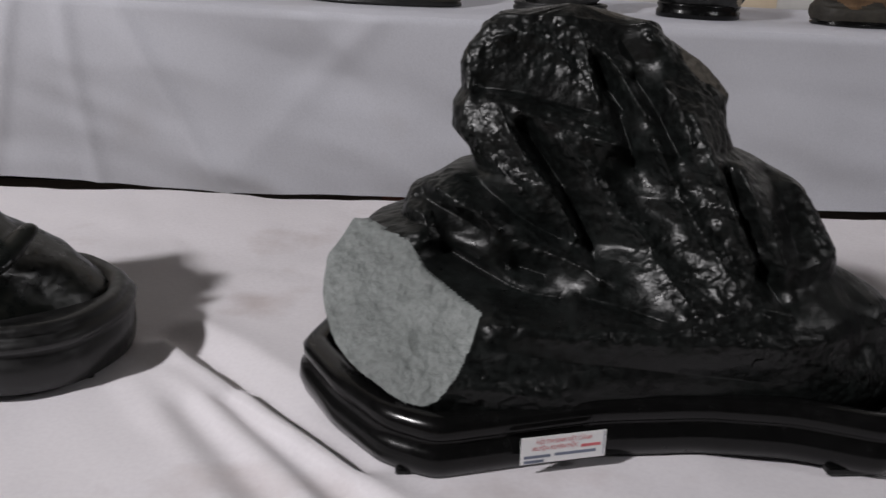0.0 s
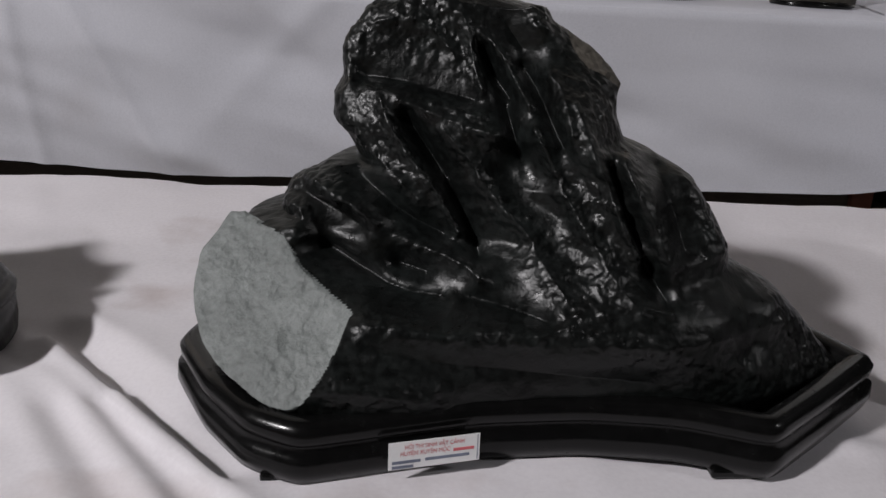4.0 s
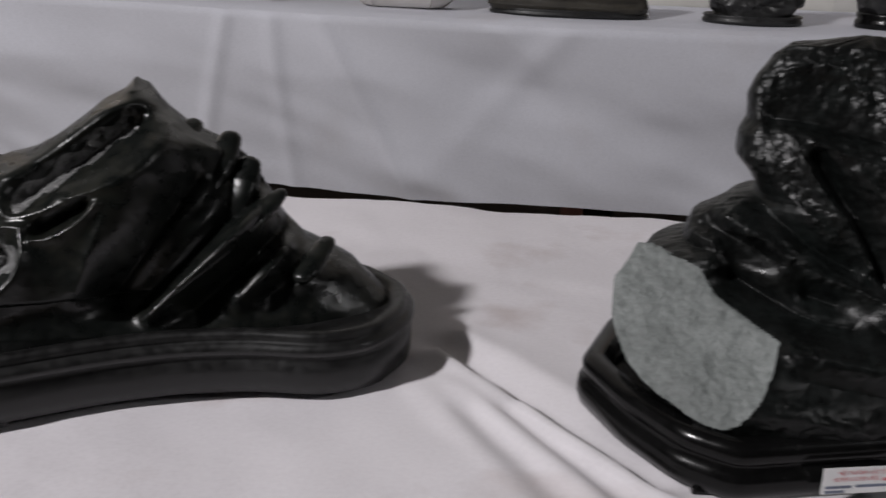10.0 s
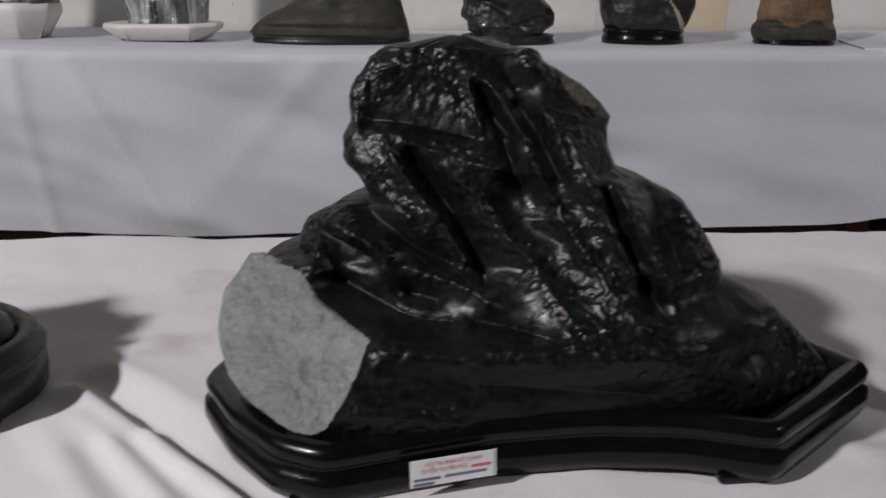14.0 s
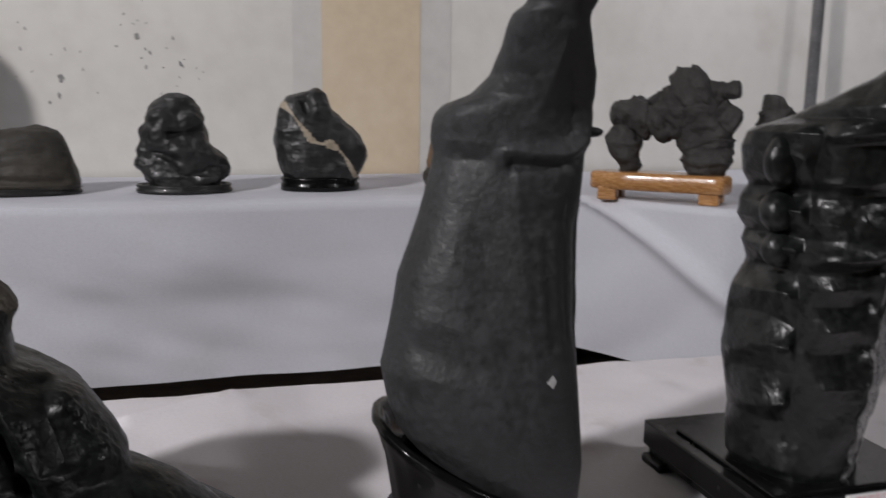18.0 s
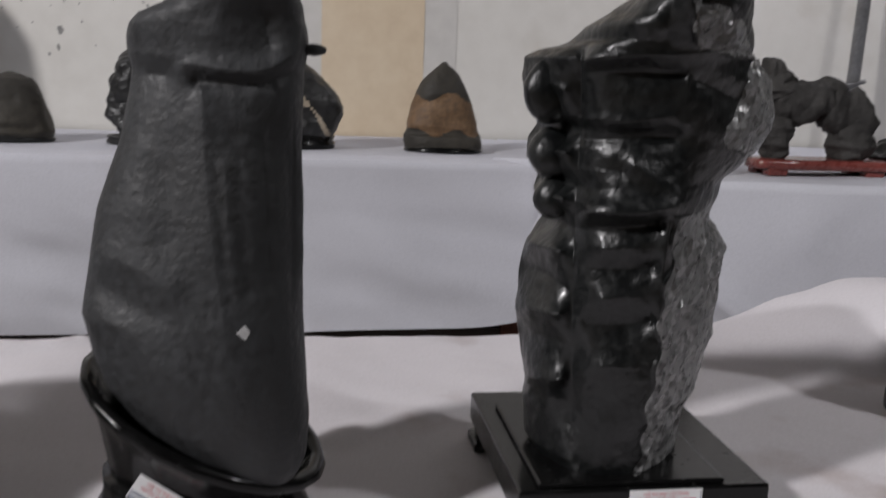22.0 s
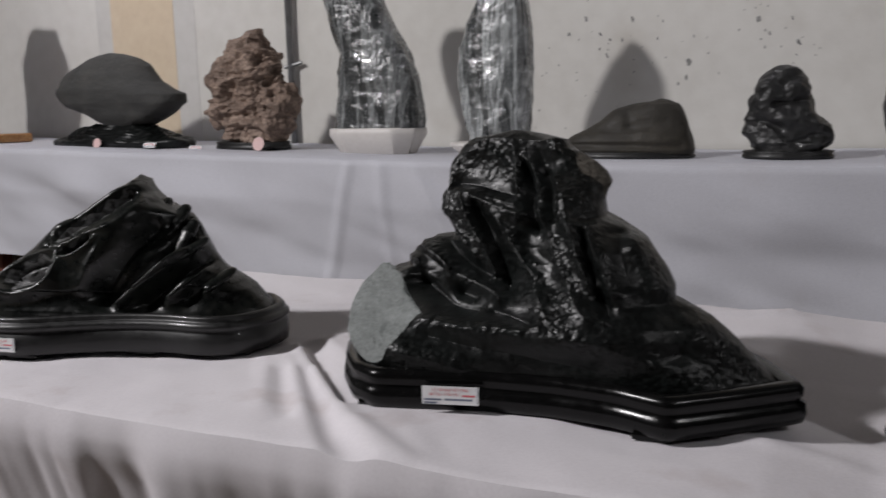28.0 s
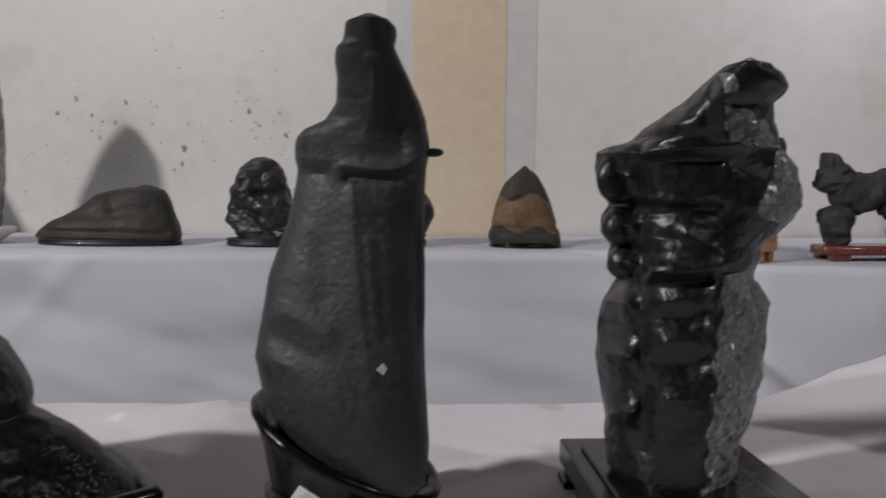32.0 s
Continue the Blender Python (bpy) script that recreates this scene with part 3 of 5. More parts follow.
def back_cloth():
    x = np.arange(-4.9, 1.765, .016)
    n = len(x)
    top = np.linspace(3.46, 2.625, 24)
    drop = np.linspace(0, 1, 44)[1:]
    edge = .008 * fbm(np.stack([x * 2, 0 * x, 0 * x], 1), 1, 3)
    rows = []
    for y in top:
        p = np.stack([x, 0 * x + y, 0 * x], 1)
        bend = .010 * max(0, 1 - (y - 2.625) / .05) ** 2
        rows.append(np.stack([x, 0 * x + y + edge * (3.46 - y), BACK + rise(x) - bend + .003 * fbm(p, 4, 3)], 1))
    hem = .20 + .03 * np.clip((-x - .6) / 1, 0, 1.6) + .010 * fbm(np.stack([x * 1.3, 0 * x, 0 * x], 1), 1, 3) + .02 * np.exp(-((x - 1.72) / .1) ** 2)
    for d in drop:
        z = (BACK + rise(x) - .012) * (1 - d) + hem * d
        p = np.stack([x * 1.0, 0 * x, z * 1.7], 1)
        sag = .034 * fbm(p + np.stack([z * 1.1, 0 * x, 0 * x], 1), 1.9, 3) * min(1, d * 3)
        pleat = .012 * np.exp(-((x + .93 + .12 * d) / .022) ** 2) + .012 * np.exp(-((x + .80 - .05 * d) / .025) ** 2) + .010 * np.exp(-((x + .66 - .28 * d) / .03) ** 2)
        pleat += .010 * np.exp(-((x + .15 - .55 * d) / .045) ** 2) * (1 - d) + .008 * np.exp(-((x - .05 + .45 * d) / .05) ** 2) * (1 - d)
        rows.append(np.stack([x, 2.618 + edge * .8 - sag - pleat, z], 1))
    ob = thing("table_drape", (0, 0, 0), 0, "white drape with soft sags over the back tables", "tablecloth")
    mesh_object("drape_top", np.concatenate(rows[:24]), grid_faces(24, n, False), M_CLOTH2, ob)
    mesh_object("front_skirt", np.concatenate(rows[23:]), grid_faces(len(rows) - 23, n, False), M_CLOTH2, ob)


back_cloth()


def side_cloth():
    p = np.array([(1.60, 2.68), (1.68, 2.635), (1.77, 2.575), (1.88, 2.36), (2.02, 2.17), (2.3, 2.12), (3.2, 2.09), (4.6, 2.06)])
    d = np.r_[0, np.cumsum(np.linalg.norm(np.diff(p, axis=0), axis=1))]
    s = np.linspace(0, d[-1], 260)
    q = np.stack([np.interp(s, d, p[:, 0]), np.interp(s, d, p[:, 1])], 1)
    for _ in range(6):
        q[1:-1] = (q[:-2] + 2 * q[1:-1] + q[2:]) / 4
    t = np.gradient(q, axis=0)
    nrm = np.stack([t[:, 1], -t[:, 0]], 1)
    nrm /= np.linalg.norm(nrm, axis=1, keepdims=True)
    nrm *= -1 if (nrm[200] @ np.array([0, 1])) > 0 else 1
    rows = []
    inner = np.stack([np.maximum(q[:, 0], 1.77), 0 * s + 3.46], 1)
    for k in np.linspace(0, .985, 14):
        r = inner * (1 - k) + q * k
        r[:, 1] = np.minimum(r[:, 1], 3.46)
        rows.append(np.c_[r, BACK + .003 + .003 * fbm(np.c_[r, 0 * s], 5, 2)])
    for e in np.linspace(0, 1, 34):
        swoop = .035 * np.exp(-((s - .22 - .75 * e ** .7) / .05) ** 2) * (1 - e * .3)
        w = .02 * fbm(np.c_[s * 2.2 + e, 0 * s, 0 * s + e], 1, 3) * min(1, e * 3) + swoop
        rows.append(np.c_[q + nrm * (w + .003)[:, None], 0 * s + BACK - .006 - e * (BACK - .24)])
    ob = thing("table_drape", (0, 0, 0), 0, "white drape with a sweeping fold on the forward table", "tablecloth")
    mesh_object("drape_top", np.concatenate(rows[:14]), grid_faces(14, len(q), False), M_CLOTH2, ob)
    mesh_object("front_skirt", np.concatenate(rows[13:]), grid_faces(len(rows) - 13, len(q), False), M_CLOTH2, ob)


side_cloth()
plain_table(2.0, 4.4, 2.32, 3.3, BACK - .03, "dark timber table under a white drape with a sweeping fold")


# ---- label cards ----
def text_mesh(words, size, mat, parent, place):
    cu = bpy.data.curves.new("print", "FONT")
    cu.body, cu.size, cu.align_x = words, size, "CENTER"
    ob = bpy.data.objects.new("print", cu)
    scene.collection.objects.link(ob)
    me = bpy.data.meshes.new_from_object(ob.evaluated_get(bpy.context.evaluated_depsgraph_get()))
    bpy.data.objects.remove(ob)
    me.materials.clear()
    me.materials.append(mat)
    t = new("lettering", me)
    t.parent = parent
    t.matrix_basis = Matrix.Translation(place) @ Matrix.Diagonal((.8, 1, 1, 1))
    return t


def card(m, label, w=.082, h=.026, small=False):
    """A paper label; its face looks along its own z, its top along its own y."""
    ob = new("label_card")
    ob.matrix_world = m
    tagged(ob, label, "label", "competition labels")
    paper = part("paper", boxed(-w / 2, w / 2, -h / 2, h / 2, 0, .0008), M_PAPER, ob)
    part("border", boxed(w / 2 - .0022, w / 2 - .0016, -h / 2 + .001, h / 2 - .001, .0008, .0010), M_INK, paper, "thin dark border line")
    text_mesh("HỘI THI SINH VẬT CẢNH", .0056, M_RED, paper, (0, h / 2 - .0068, .0011))
    text_mesh("HUYỆN XUYÊN MỘC", .0056, M_RED, paper, (-.008, h / 2 - .0128, .0011))
    for x0, x1, y in ((.016, .034, -.0012), (-.036, -.012, -.0072), (-.008, .03, -.0068), (-.036, -.018, -.0116)):
        part("print_bar", boxed(x0, x1, y, y + .0026, .0008, .0011), M_RED if y > -.002 else M_INK, paper)
    return ob


def on_side(x, y, z, turn, back=0):
    """Upright on a side wall that looks towards -y when turn is 0; back leans its top away."""
    return pose(x, y, z, 90 - back, 0, turn)


# ---- folded black stone on the wide stand ----
BO = (.42, 1.05)
b = thing("viewing_stone", (*BO, 0), 3, "black pitted folded stone with a grey cut face on a stand", "stone", "front row stones")
B_FOOT = [(0.5, -0.295, 0.3, -0.178, 0.07), (0.54, -0.303, 0.289, -0.198, 0.078), (0.545, -0.308, 0.284, -0.2, 0.079),
          (0.555, -0.317, 0.275, -0.201, 0.081), (0.574, -0.334, 0.256, -0.204, 0.085), (0.575, -0.335, 0.255, -0.204, 0.085),
          (0.58, -0.338, 0.249, -0.205, 0.086), (0.592, -0.345, 0.237, -0.205, 0.088), (0.603, -0.343, 0.222, -0.205, 0.09),
          (0.618, -0.34, 0.203, -0.194, 0.09), (0.634, -0.322, 0.174, -0.176, 0.09), (0.645, -0.312, 0.151, -0.163, 0.09),
          (0.655, -0.302, 0.149, -0.153, 0.09), (0.662, -0.27, 0.148, -0.148, 0.09)]
B_PEAK = [(0.677, -0.266, 0.14, -0.141, 0.089), (0.688, -0.262, 0.133, -0.137, 0.089), (0.698, -0.24, 0.125, -0.134, 0.089),
          (0.709, -0.226, 0.117, -0.131, 0.088), (0.713, -0.205, 0.113, -0.13, 0.088), (0.719, -0.201, 0.109, -0.125, 0.088),
          (0.724, -0.203, 0.102, -0.121, 0.088), (0.73, -0.206, 0.091, -0.117, 0.088), (0.733, -0.207, 0.085, -0.114, 0.088),
          (0.74, -0.213, 0.072, -0.109, 0.088), (0.751, -0.223, 0.046, -0.1, 0.088), (0.77, -0.222, 0.041, -0.084, 0.088),
          (0.784, -0.214, 0.042, -0.069, 0.088), (0.794, -0.214, 0.046, -0.057, 0.088), (0.807, -0.215, 0.038, -0.044, 0.086),
          (0.823, -0.209, 0.021, -0.031, 0.081), (0.84, -0.197, -0.007, -0.02, 0.075), (0.845, -0.194, -0.016, -0.017, 0.074),
          (0.856, -0.178, -0.025, -0.01, 0.07)]
B_DOME = [(0.0104, 0.00575, [(-0.205, 0.766), (-0.207, 0.749), (-0.199, 0.724)]),
          (0.013, 0.0138, [(-0.185, 0.782), (-0.152, 0.792), (-0.122, 0.778), (-0.105, 0.757)]),
          (0.0104, 0.0046, [(-0.116, 0.804), (-0.099, 0.794), (-0.093, 0.772), (-0.085, 0.745), (-0.077, 0.73)]),
          (-0.009, 0.0054, [(-0.186, 0.735), (-0.152, 0.733), (-0.115, 0.726), (-0.084, 0.721)]),
          (0.0078, 0.00575, [(-0.179, 0.722), (-0.135, 0.714), (-0.098, 0.708), (-0.077, 0.704)]),
          (0.0104, 0.0046, [(-0.15, 0.712), (-0.123, 0.706), (-0.097, 0.697), (-0.064, 0.69)]),
          (-0.039, 0.0108, [(-0.083, 0.77), (-0.07, 0.746), (-0.053, 0.726)]),
          (0.0039, 0.0046, [(-0.091, 0.785), (-0.069, 0.773), (-0.046, 0.738), (-0.033, 0.72)])]
B_BROW = [(-0.015, 0.01215, [(-0.061, 0.791), (-0.047, 0.774)]),
          (-0.027, 0.00945, [(-0.045, 0.758), (-0.026, 0.733), (-0.01, 0.702), (0.001, 0.684)]),
          (0.0117, 0.0069, [(-0.036, 0.809), (-0.031, 0.796)]),
          (0.0117, 0.00575, [(-0.017, 0.747), (-0.006, 0.737), (0.002, 0.714), (0.008, 0.694)]),
          (0.013, 0.0046, [(0.007, 0.722), (0.017, 0.705), (0.031, 0.675), (0.049, 0.639), (0.062, 0.614), (0.074, 0.597)])]
B_HANGING = [(0.0117, 0.0069, [(-0.168, 0.715), (-0.155, 0.69), (-0.134, 0.663), (-0.109, 0.638), (-0.084, 0.601)]),
             (0.0065, 0.01035, [(-0.183, 0.681), (-0.155, 0.651), (-0.122, 0.626)]),
             (-0.033, 0.00945, [(-0.145, 0.7), (-0.12, 0.67), (-0.1, 0.643), (-0.083, 0.616), (-0.065, 0.581)]),
             (-0.024, 0.0108, [(-0.187, 0.648), (-0.163, 0.63), (-0.137, 0.613), (-0.099, 0.597)]),
             (0.0117, 0.0115, [(-0.107, 0.691), (-0.073, 0.657), (-0.05, 0.629), (-0.023, 0.606), (-0.001, 0.577), (0.018, 0.557)]),
             (-0.039, 0.01215, [(-0.055, 0.718), (-0.046, 0.696), (-0.037, 0.672)]),
             (-0.006, 0.0054, [(-0.037, 0.658), (-0.025, 0.636), (0.003, 0.623)]),
             (0.013, 0.0115, [(-0.026, 0.699), (-0.006, 0.663), (0.011, 0.635), (0.036, 0.601), (0.066, 0.566), (0.081, 0.553)])]
B_RIGHT = [(-0.036, 0.0108, [(0.043, 0.672), (0.059, 0.634), (0.082, 0.591), (0.105, 0.559)]),
           (0.0104, 0.0092, [(0.057, 0.678), (0.067, 0.654), (0.087, 0.625), (0.104, 0.592)]),
           (-0.0135, 0.0081, [(0.085, 0.679), (0.102, 0.646), (0.118, 0.607)]),
           (0.0091, 0.0092, [(0.109, 0.675), (0.135, 0.642), (0.153, 0.608)]),
           (0.0078, 0.0069, [(0.018, 0.546), (0.042, 0.544), (0.077, 0.557), (0.107, 0.552)]),
           (-0.012, 0.0081, [(0.172, 0.576), (0.18, 0.555), (0.189, 0.53)]),
           (0.0039, 0.0092, [(0.211, 0.557), (0.248, 0.528), (0.263, 0.511)])]
B_LEFT = [(0.013, 0.0046, [(-0.23, 0.64), (-0.203, 0.624), (-0.173, 0.612), (-0.157, 0.599)]),
          (-0.009, 0.0054, [(-0.233, 0.624), (-0.197, 0.61), (-0.176, 0.598)]),
          (0.0104, 0.00575, [(-0.245, 0.614), (-0.223, 0.605), (-0.229, 0.588)]),
          (0.0065, 0.00575, [(-0.157, 0.599), (-0.119, 0.586), (-0.078, 0.576), (-0.059, 0.565)]),
          (-0.063, 0.0189, [(-0.205, 0.575), (-0.17, 0.561), (-0.134, 0.545), (-0.093, 0.542)]),
          (-0.033, 0.0081, [(-0.135, 0.567), (-0.11, 0.561)]),
          (-0.03, 0.01215, [(-0.065, 0.545), (-0.024, 0.54), (0.004, 0.535)])]
B_LEDGE = [(0.0078, 0.00575, [(-0.144, 0.52), (-0.1, 0.519), (-0.067, 0.518), (-0.038, 0.525), (-0.006, 0.523), (0.02, 0.533)]),
           (0.0039, 0.0069, [(0.062, 0.524), (0.131, 0.515), (0.19, 0.501)]),
           (-0.0135, 0.0135, [(-0.13, 0.497), (-0.078, 0.492), (-0.007, 0.491), (0.094, 0.487)]),
           (0.0078, 0.0092, [(-0.153, 0.465), (-0.123, 0.465), (-0.086, 0.459)])]
B_FACE = (-.24, -.92, .31)
B_CUT = [(-0.283, 0.594), (-0.239, 0.581), (-0.219, 0.556), (-0.159, 0.525), (-0.162, 0.505), (-0.171, 0.477), (-0.197, 0.436), (-0.373, 0.436), (-0.373, 0.552)]


def within(polygon, x, y):
    inside = np.zeros(len(x), dtype=bool)
    for (x0, y0), (x1, y1) in zip(polygon, polygon[1:] + polygon[:1]):
        if y0 != y1:
            inside ^= ((y0 > y) != (y1 > y)) & (x < (x1 - x0) * (y - y0) / (y1 - y0) + x0)
    return inside


def cut_face(p):
    """Inside the outline of the sawn end."""
    f, u, v = face_axes(B_FACE)
    return within(B_CUT, p @ u + .002 * fbm(p, 30, 2), p @ v)


stone("stone_body", B_FOOT + B_PEAK, [M_FOLD, M_CUT, M_BROWN], b, nu=780, nv=360, dense=2.5, rough=((6, .004, False), (16, .0022, False)), face=(-.24, -.92, .31),
      lines=B_DOME + B_BROW + B_HANGING + B_RIGHT + B_LEFT + B_LEDGE, rounding=1500, pitted=(150, .0015, .12),
      section=([(-1, -.42), (-.88, -.95), (-.74, -1.04), (-.5, -.93), (-.1, -.86), (.3, -.86), (.52, -.8), (.76, -.55), (1, -.2), (.9, .3), (.4, .8), (-.2, 1), (-.75, .9), (-.93, .3)],
               [(-1, .0), (-.9, -.22), (-.6, -.38), (-.3, -.42), (0, -.52), (.25, -.78), (.5, -1), (.68, -1), (.88, -.8), (1, -.5), (.9, .3), (.4, .85), (-.2, 1), (-.75, .9), (-.95, .5)], .57, .67),
      cuts=[((-.286, -.614, .736), .5996, 1, cut_face)],
      patches=[(lambda p: (p[:, 0] > -.012 + .6 * (.845 - p[:, 2]) + .006 * np.sin(p[:, 2] * 90)) & (p[:, 2] > .772) & (p[:, 1] > -.035), 2)])
q = ring([(-.372, -.06), (-.335, -.14), (-.292, -.200), (-.245, -.226), (-.173, -.209), (-.093, -.191), (.0, -.186), (.08, -.196), (.155, -.226), (.23, -.17), (.318, -.10), (.27, .0), (.21, .09), (0, .12), (-.25, .13), (-.33, .05)], 260, 5)
st = thing("display_stand", (*BO, .024), 3, "black lacquered moulded stand with a concave front, on white cloth", "stand", "stone stands")
moulding("tray", q, [(.012, .469), (.004, .473), (.0, .485), (.0015, .499), (.009, .503), (.005, .508), (.004, .518), (.010, .5255), (.018, .527), (.026, .525), (.032, .516), (.034, .508)], M_LACQ, st)
for fx, fy in ((-.25, -.19), (.135, -.19), (.26, -.09), (-.32, -.06), (.18, .06), (-.22, .09)):
    part("foot", boxed(fx - .026, fx + .026, fy - .02, fy + .02, .466, .476, bevel=.003), M_LACQ, st)
card(on_side(.2980, .8328, .5218, 14, 4), "white paper competition label with red print on a black stand", .078, .025)

# ---- polished slanting stone ----
AO = (-.46, .98)
a = thing("viewing_stone", (*AO, 0), 14, "polished black stone with slanting ribs and wet hollows", "stone", "front row stones")
A_FOOT = [(0.51, -0.323, 0.336, -0.125, 0.115), (0.514, -0.323, 0.335, -0.125, 0.116), (0.535, -0.333, 0.332, -0.128, 0.121),
          (0.538, -0.335, 0.332, -0.128, 0.121), (0.556, -0.349, 0.322, -0.126, 0.125), (0.562, -0.351, 0.318, -0.126, 0.127),
          (0.576, -0.355, 0.304, -0.124, 0.13), (0.593, -0.346, 0.286, -0.123, 0.133), (0.604, -0.316, 0.265, -0.12, 0.135),
          (0.606, -0.272, 0.262, -0.119, 0.135), (0.622, -0.226, 0.23, -0.112, 0.135)]
A_PEAK = [(0.65, -0.187, 0.202, -0.099, 0.135), (0.653, -0.183, 0.2, -0.097, 0.134), (0.686, -0.146, 0.177, -0.079, 0.126),
          (0.69, -0.14, 0.175, -0.077, 0.125), (0.7, -0.126, 0.168, -0.071, 0.122), (0.71, -0.112, 0.16, -0.063, 0.118),
          (0.719, -0.076, 0.149, -0.055, 0.114), (0.736, -0.046, 0.118, -0.04, 0.106), (0.745, -0.034, 0.1, -0.031, 0.102),
          (0.763, -0.011, 0.075, -0.009, 0.099), (0.773, 0.002, 0.064, 0.009, 0.098), (0.785, 0.027, 0.051, 0.033, 0.099)]
A_POCKETS = [(-0.048, 0.009, [(-0.063, 0.636), (-0.034, 0.659), (0.007, 0.689), (0.042, 0.715)]),
             (0.006, 0.003, [(-0.086, 0.646), (-0.079, 0.661), (-0.034, 0.69), (0.005, 0.718), (0.048, 0.737), (0.064, 0.741)]),
             (0.01, 0.003, [(0.082, 0.708), (0.076, 0.687), (0.046, 0.658), (0.017, 0.642), (-0.016, 0.633)]),
             (0.004, 0.003, [(-0.016, 0.633), (-0.051, 0.619), (-0.077, 0.618), (-0.085, 0.635)]),
             (-0.026, 0.005, [(-0.045, 0.603), (-0.023, 0.615), (-0.002, 0.625)]),
             (0.007, 0.003, [(0.011, 0.628), (-0.005, 0.609), (-0.033, 0.595), (-0.051, 0.595)])]
A_HOLLOW = [(-0.048, 0.009, [(-0.159, 0.567), (-0.125, 0.58), (-0.091, 0.592), (-0.077, 0.579), (-0.1, 0.563), (-0.133, 0.552), (-0.159, 0.567)]),
            (0.008, 0.004, [(-0.186, 0.564), (-0.17, 0.586), (-0.134, 0.6), (-0.08, 0.611), (-0.061, 0.608)]),
            (0.009, 0.004, [(-0.061, 0.608), (-0.058, 0.579), (-0.073, 0.551), (-0.103, 0.534), (-0.146, 0.529), (-0.182, 0.547)]),
            (-0.042, 0.008, [(-0.291, 0.542), (-0.263, 0.536), (-0.24, 0.539)]),
            (0.006, 0.005, [(-0.329, 0.554), (-0.273, 0.556), (-0.231, 0.551), (-0.187, 0.54)]),
            (-0.026, 0.004, [(-0.244, 0.513), (-0.223, 0.517)]),
            (0.005, 0.003, [(-0.234, 0.531), (-0.21, 0.524), (-0.215, 0.509), (-0.248, 0.499), (-0.28, 0.501)]),
            (-0.012, 0.002, [(-0.217, 0.537), (-0.214, 0.535)]),
            (-0.012, 0.002, [(-0.204, 0.502), (-0.2, 0.501)]),
            (-0.012, 0.002, [(-0.09, 0.621), (-0.087, 0.62)])]
A_GULLY = [(-0.046, 0.011, [(0.103, 0.65), (0.066, 0.599), (0.016, 0.535)]),
           (-0.03, 0.003, [(0.14, 0.663), (0.089, 0.607), (0.039, 0.543)]),
           (-0.048, 0.008, [(0.15, 0.631), (0.107, 0.581), (0.048, 0.524)]),
           (0.004, 0.006, [(0.082, 0.708), (0.103, 0.693), (0.13, 0.682)]),
           (0.002, 0.008, [(0.022, 0.628), (0.005, 0.589), (-0.014, 0.544)]),
           (0.014, 0.003, [(0.052, 0.516), (0.078, 0.539), (0.113, 0.567), (0.138, 0.59), (0.171, 0.617), (0.189, 0.628)])]
A_TOES = [(-0.026, 0.006, [(0.189, 0.595), (0.149, 0.557), (0.094, 0.515)]),
          (0.007, 0.004, [(0.196, 0.577), (0.167, 0.545), (0.14, 0.526)]),
          (-0.01, 0.005, [(0.173, 0.525), (0.193, 0.537), (0.204, 0.565)]),
          (0.006, 0.007, [(0.219, 0.554), (0.202, 0.535)]),
          (0, 0.008, [(0.253, 0.551), (0.292, 0.518), (0.306, 0.489)]),
          (0.002, 0.008, [(-0.149, 0.502), (-0.037, 0.499), (0.079, 0.491), (0.199, 0.484)])]
A_RIBS = [([(0.063, -0.083, 0.581), (0.123, -0.067, 0.633), (0.174, -0.01, 0.665), (0.194, 0.012, 0.684)], (0.005, 0.01, 0.014, 0.009)), ([(0.149, -0.065, 0.59), (0.176, -0.052, 0.614), (0.197, -0.023, 0.63)], (0.005, 0.009, 0.006)), ([(0.21, -0.047, 0.598), (0.227, -0.017, 0.613), (0.244, 0.01, 0.628)], (0.012, 0.015, 0.011))]
A_FACE = (.12, -.93, .34)


def wet_pocket(p):
    """Crystal in the floors of the three large hollows, its glint lightened in the colour."""
    f, u, v = face_axes(A_FACE)
    uv, out = np.stack([p @ u, p @ v], 1), np.zeros(len(p), dtype=bool)
    for pts, r in ((A_POCKETS[0][2], .010), (A_HOLLOW[0][2], .011), (A_HOLLOW[3][2], .010)):
        out |= offset_from(pts, uv)[0] < r + .003 * np.sin(p[:, 0] * 190)
    return out & (p[:, 1] < .06)


def fin(name, pts, radii, mat, parent, flat=.6, blunt=10):
    """A rounded rib of stone that follows pts and narrows towards its ends."""
    pts, k = np.array(pts), np.linspace(0, 1, len(pts))
    t = np.linspace(0, 1, 60)
    c = np.stack([np.interp(t, k, pts[:, i]) for i in range(3)], 1)
    for _ in range(60):
        c[1:-1] = (c[:-2] + 2 * c[1:-1] + c[2:]) / 4
    rad = np.interp(t, k, radii) * np.sqrt(np.clip(1 - np.abs(2 * t - 1) ** blunt, .02, 1))
    d = np.gradient(c, axis=0)
    d /= np.linalg.norm(d, axis=1, keepdims=True)
    a = np.cross(d, (0, 0, 1))
    a /= np.linalg.norm(a, axis=1, keepdims=True)
    b_ = np.cross(a, d)
    th = np.linspace(0, 2 * np.pi, 28, endpoint=False)
    n = np.cos(th)[None, :, None] * a[:, None] + flat * np.sin(th)[None, :, None] * b_[:, None]
    vs = (c[:, None] + n * rad[:, None, None]).reshape(-1, 3)
    vs = vs + n.reshape(-1, 3) * (.0016 * fbm(vs, 45, 3))[:, None]
    faces = grid_faces(60, 28) + [tuple(range(28))[::-1], tuple(range(59 * 28, 60 * 28))]
    return mesh_object(name, vs, faces, mat, parent)


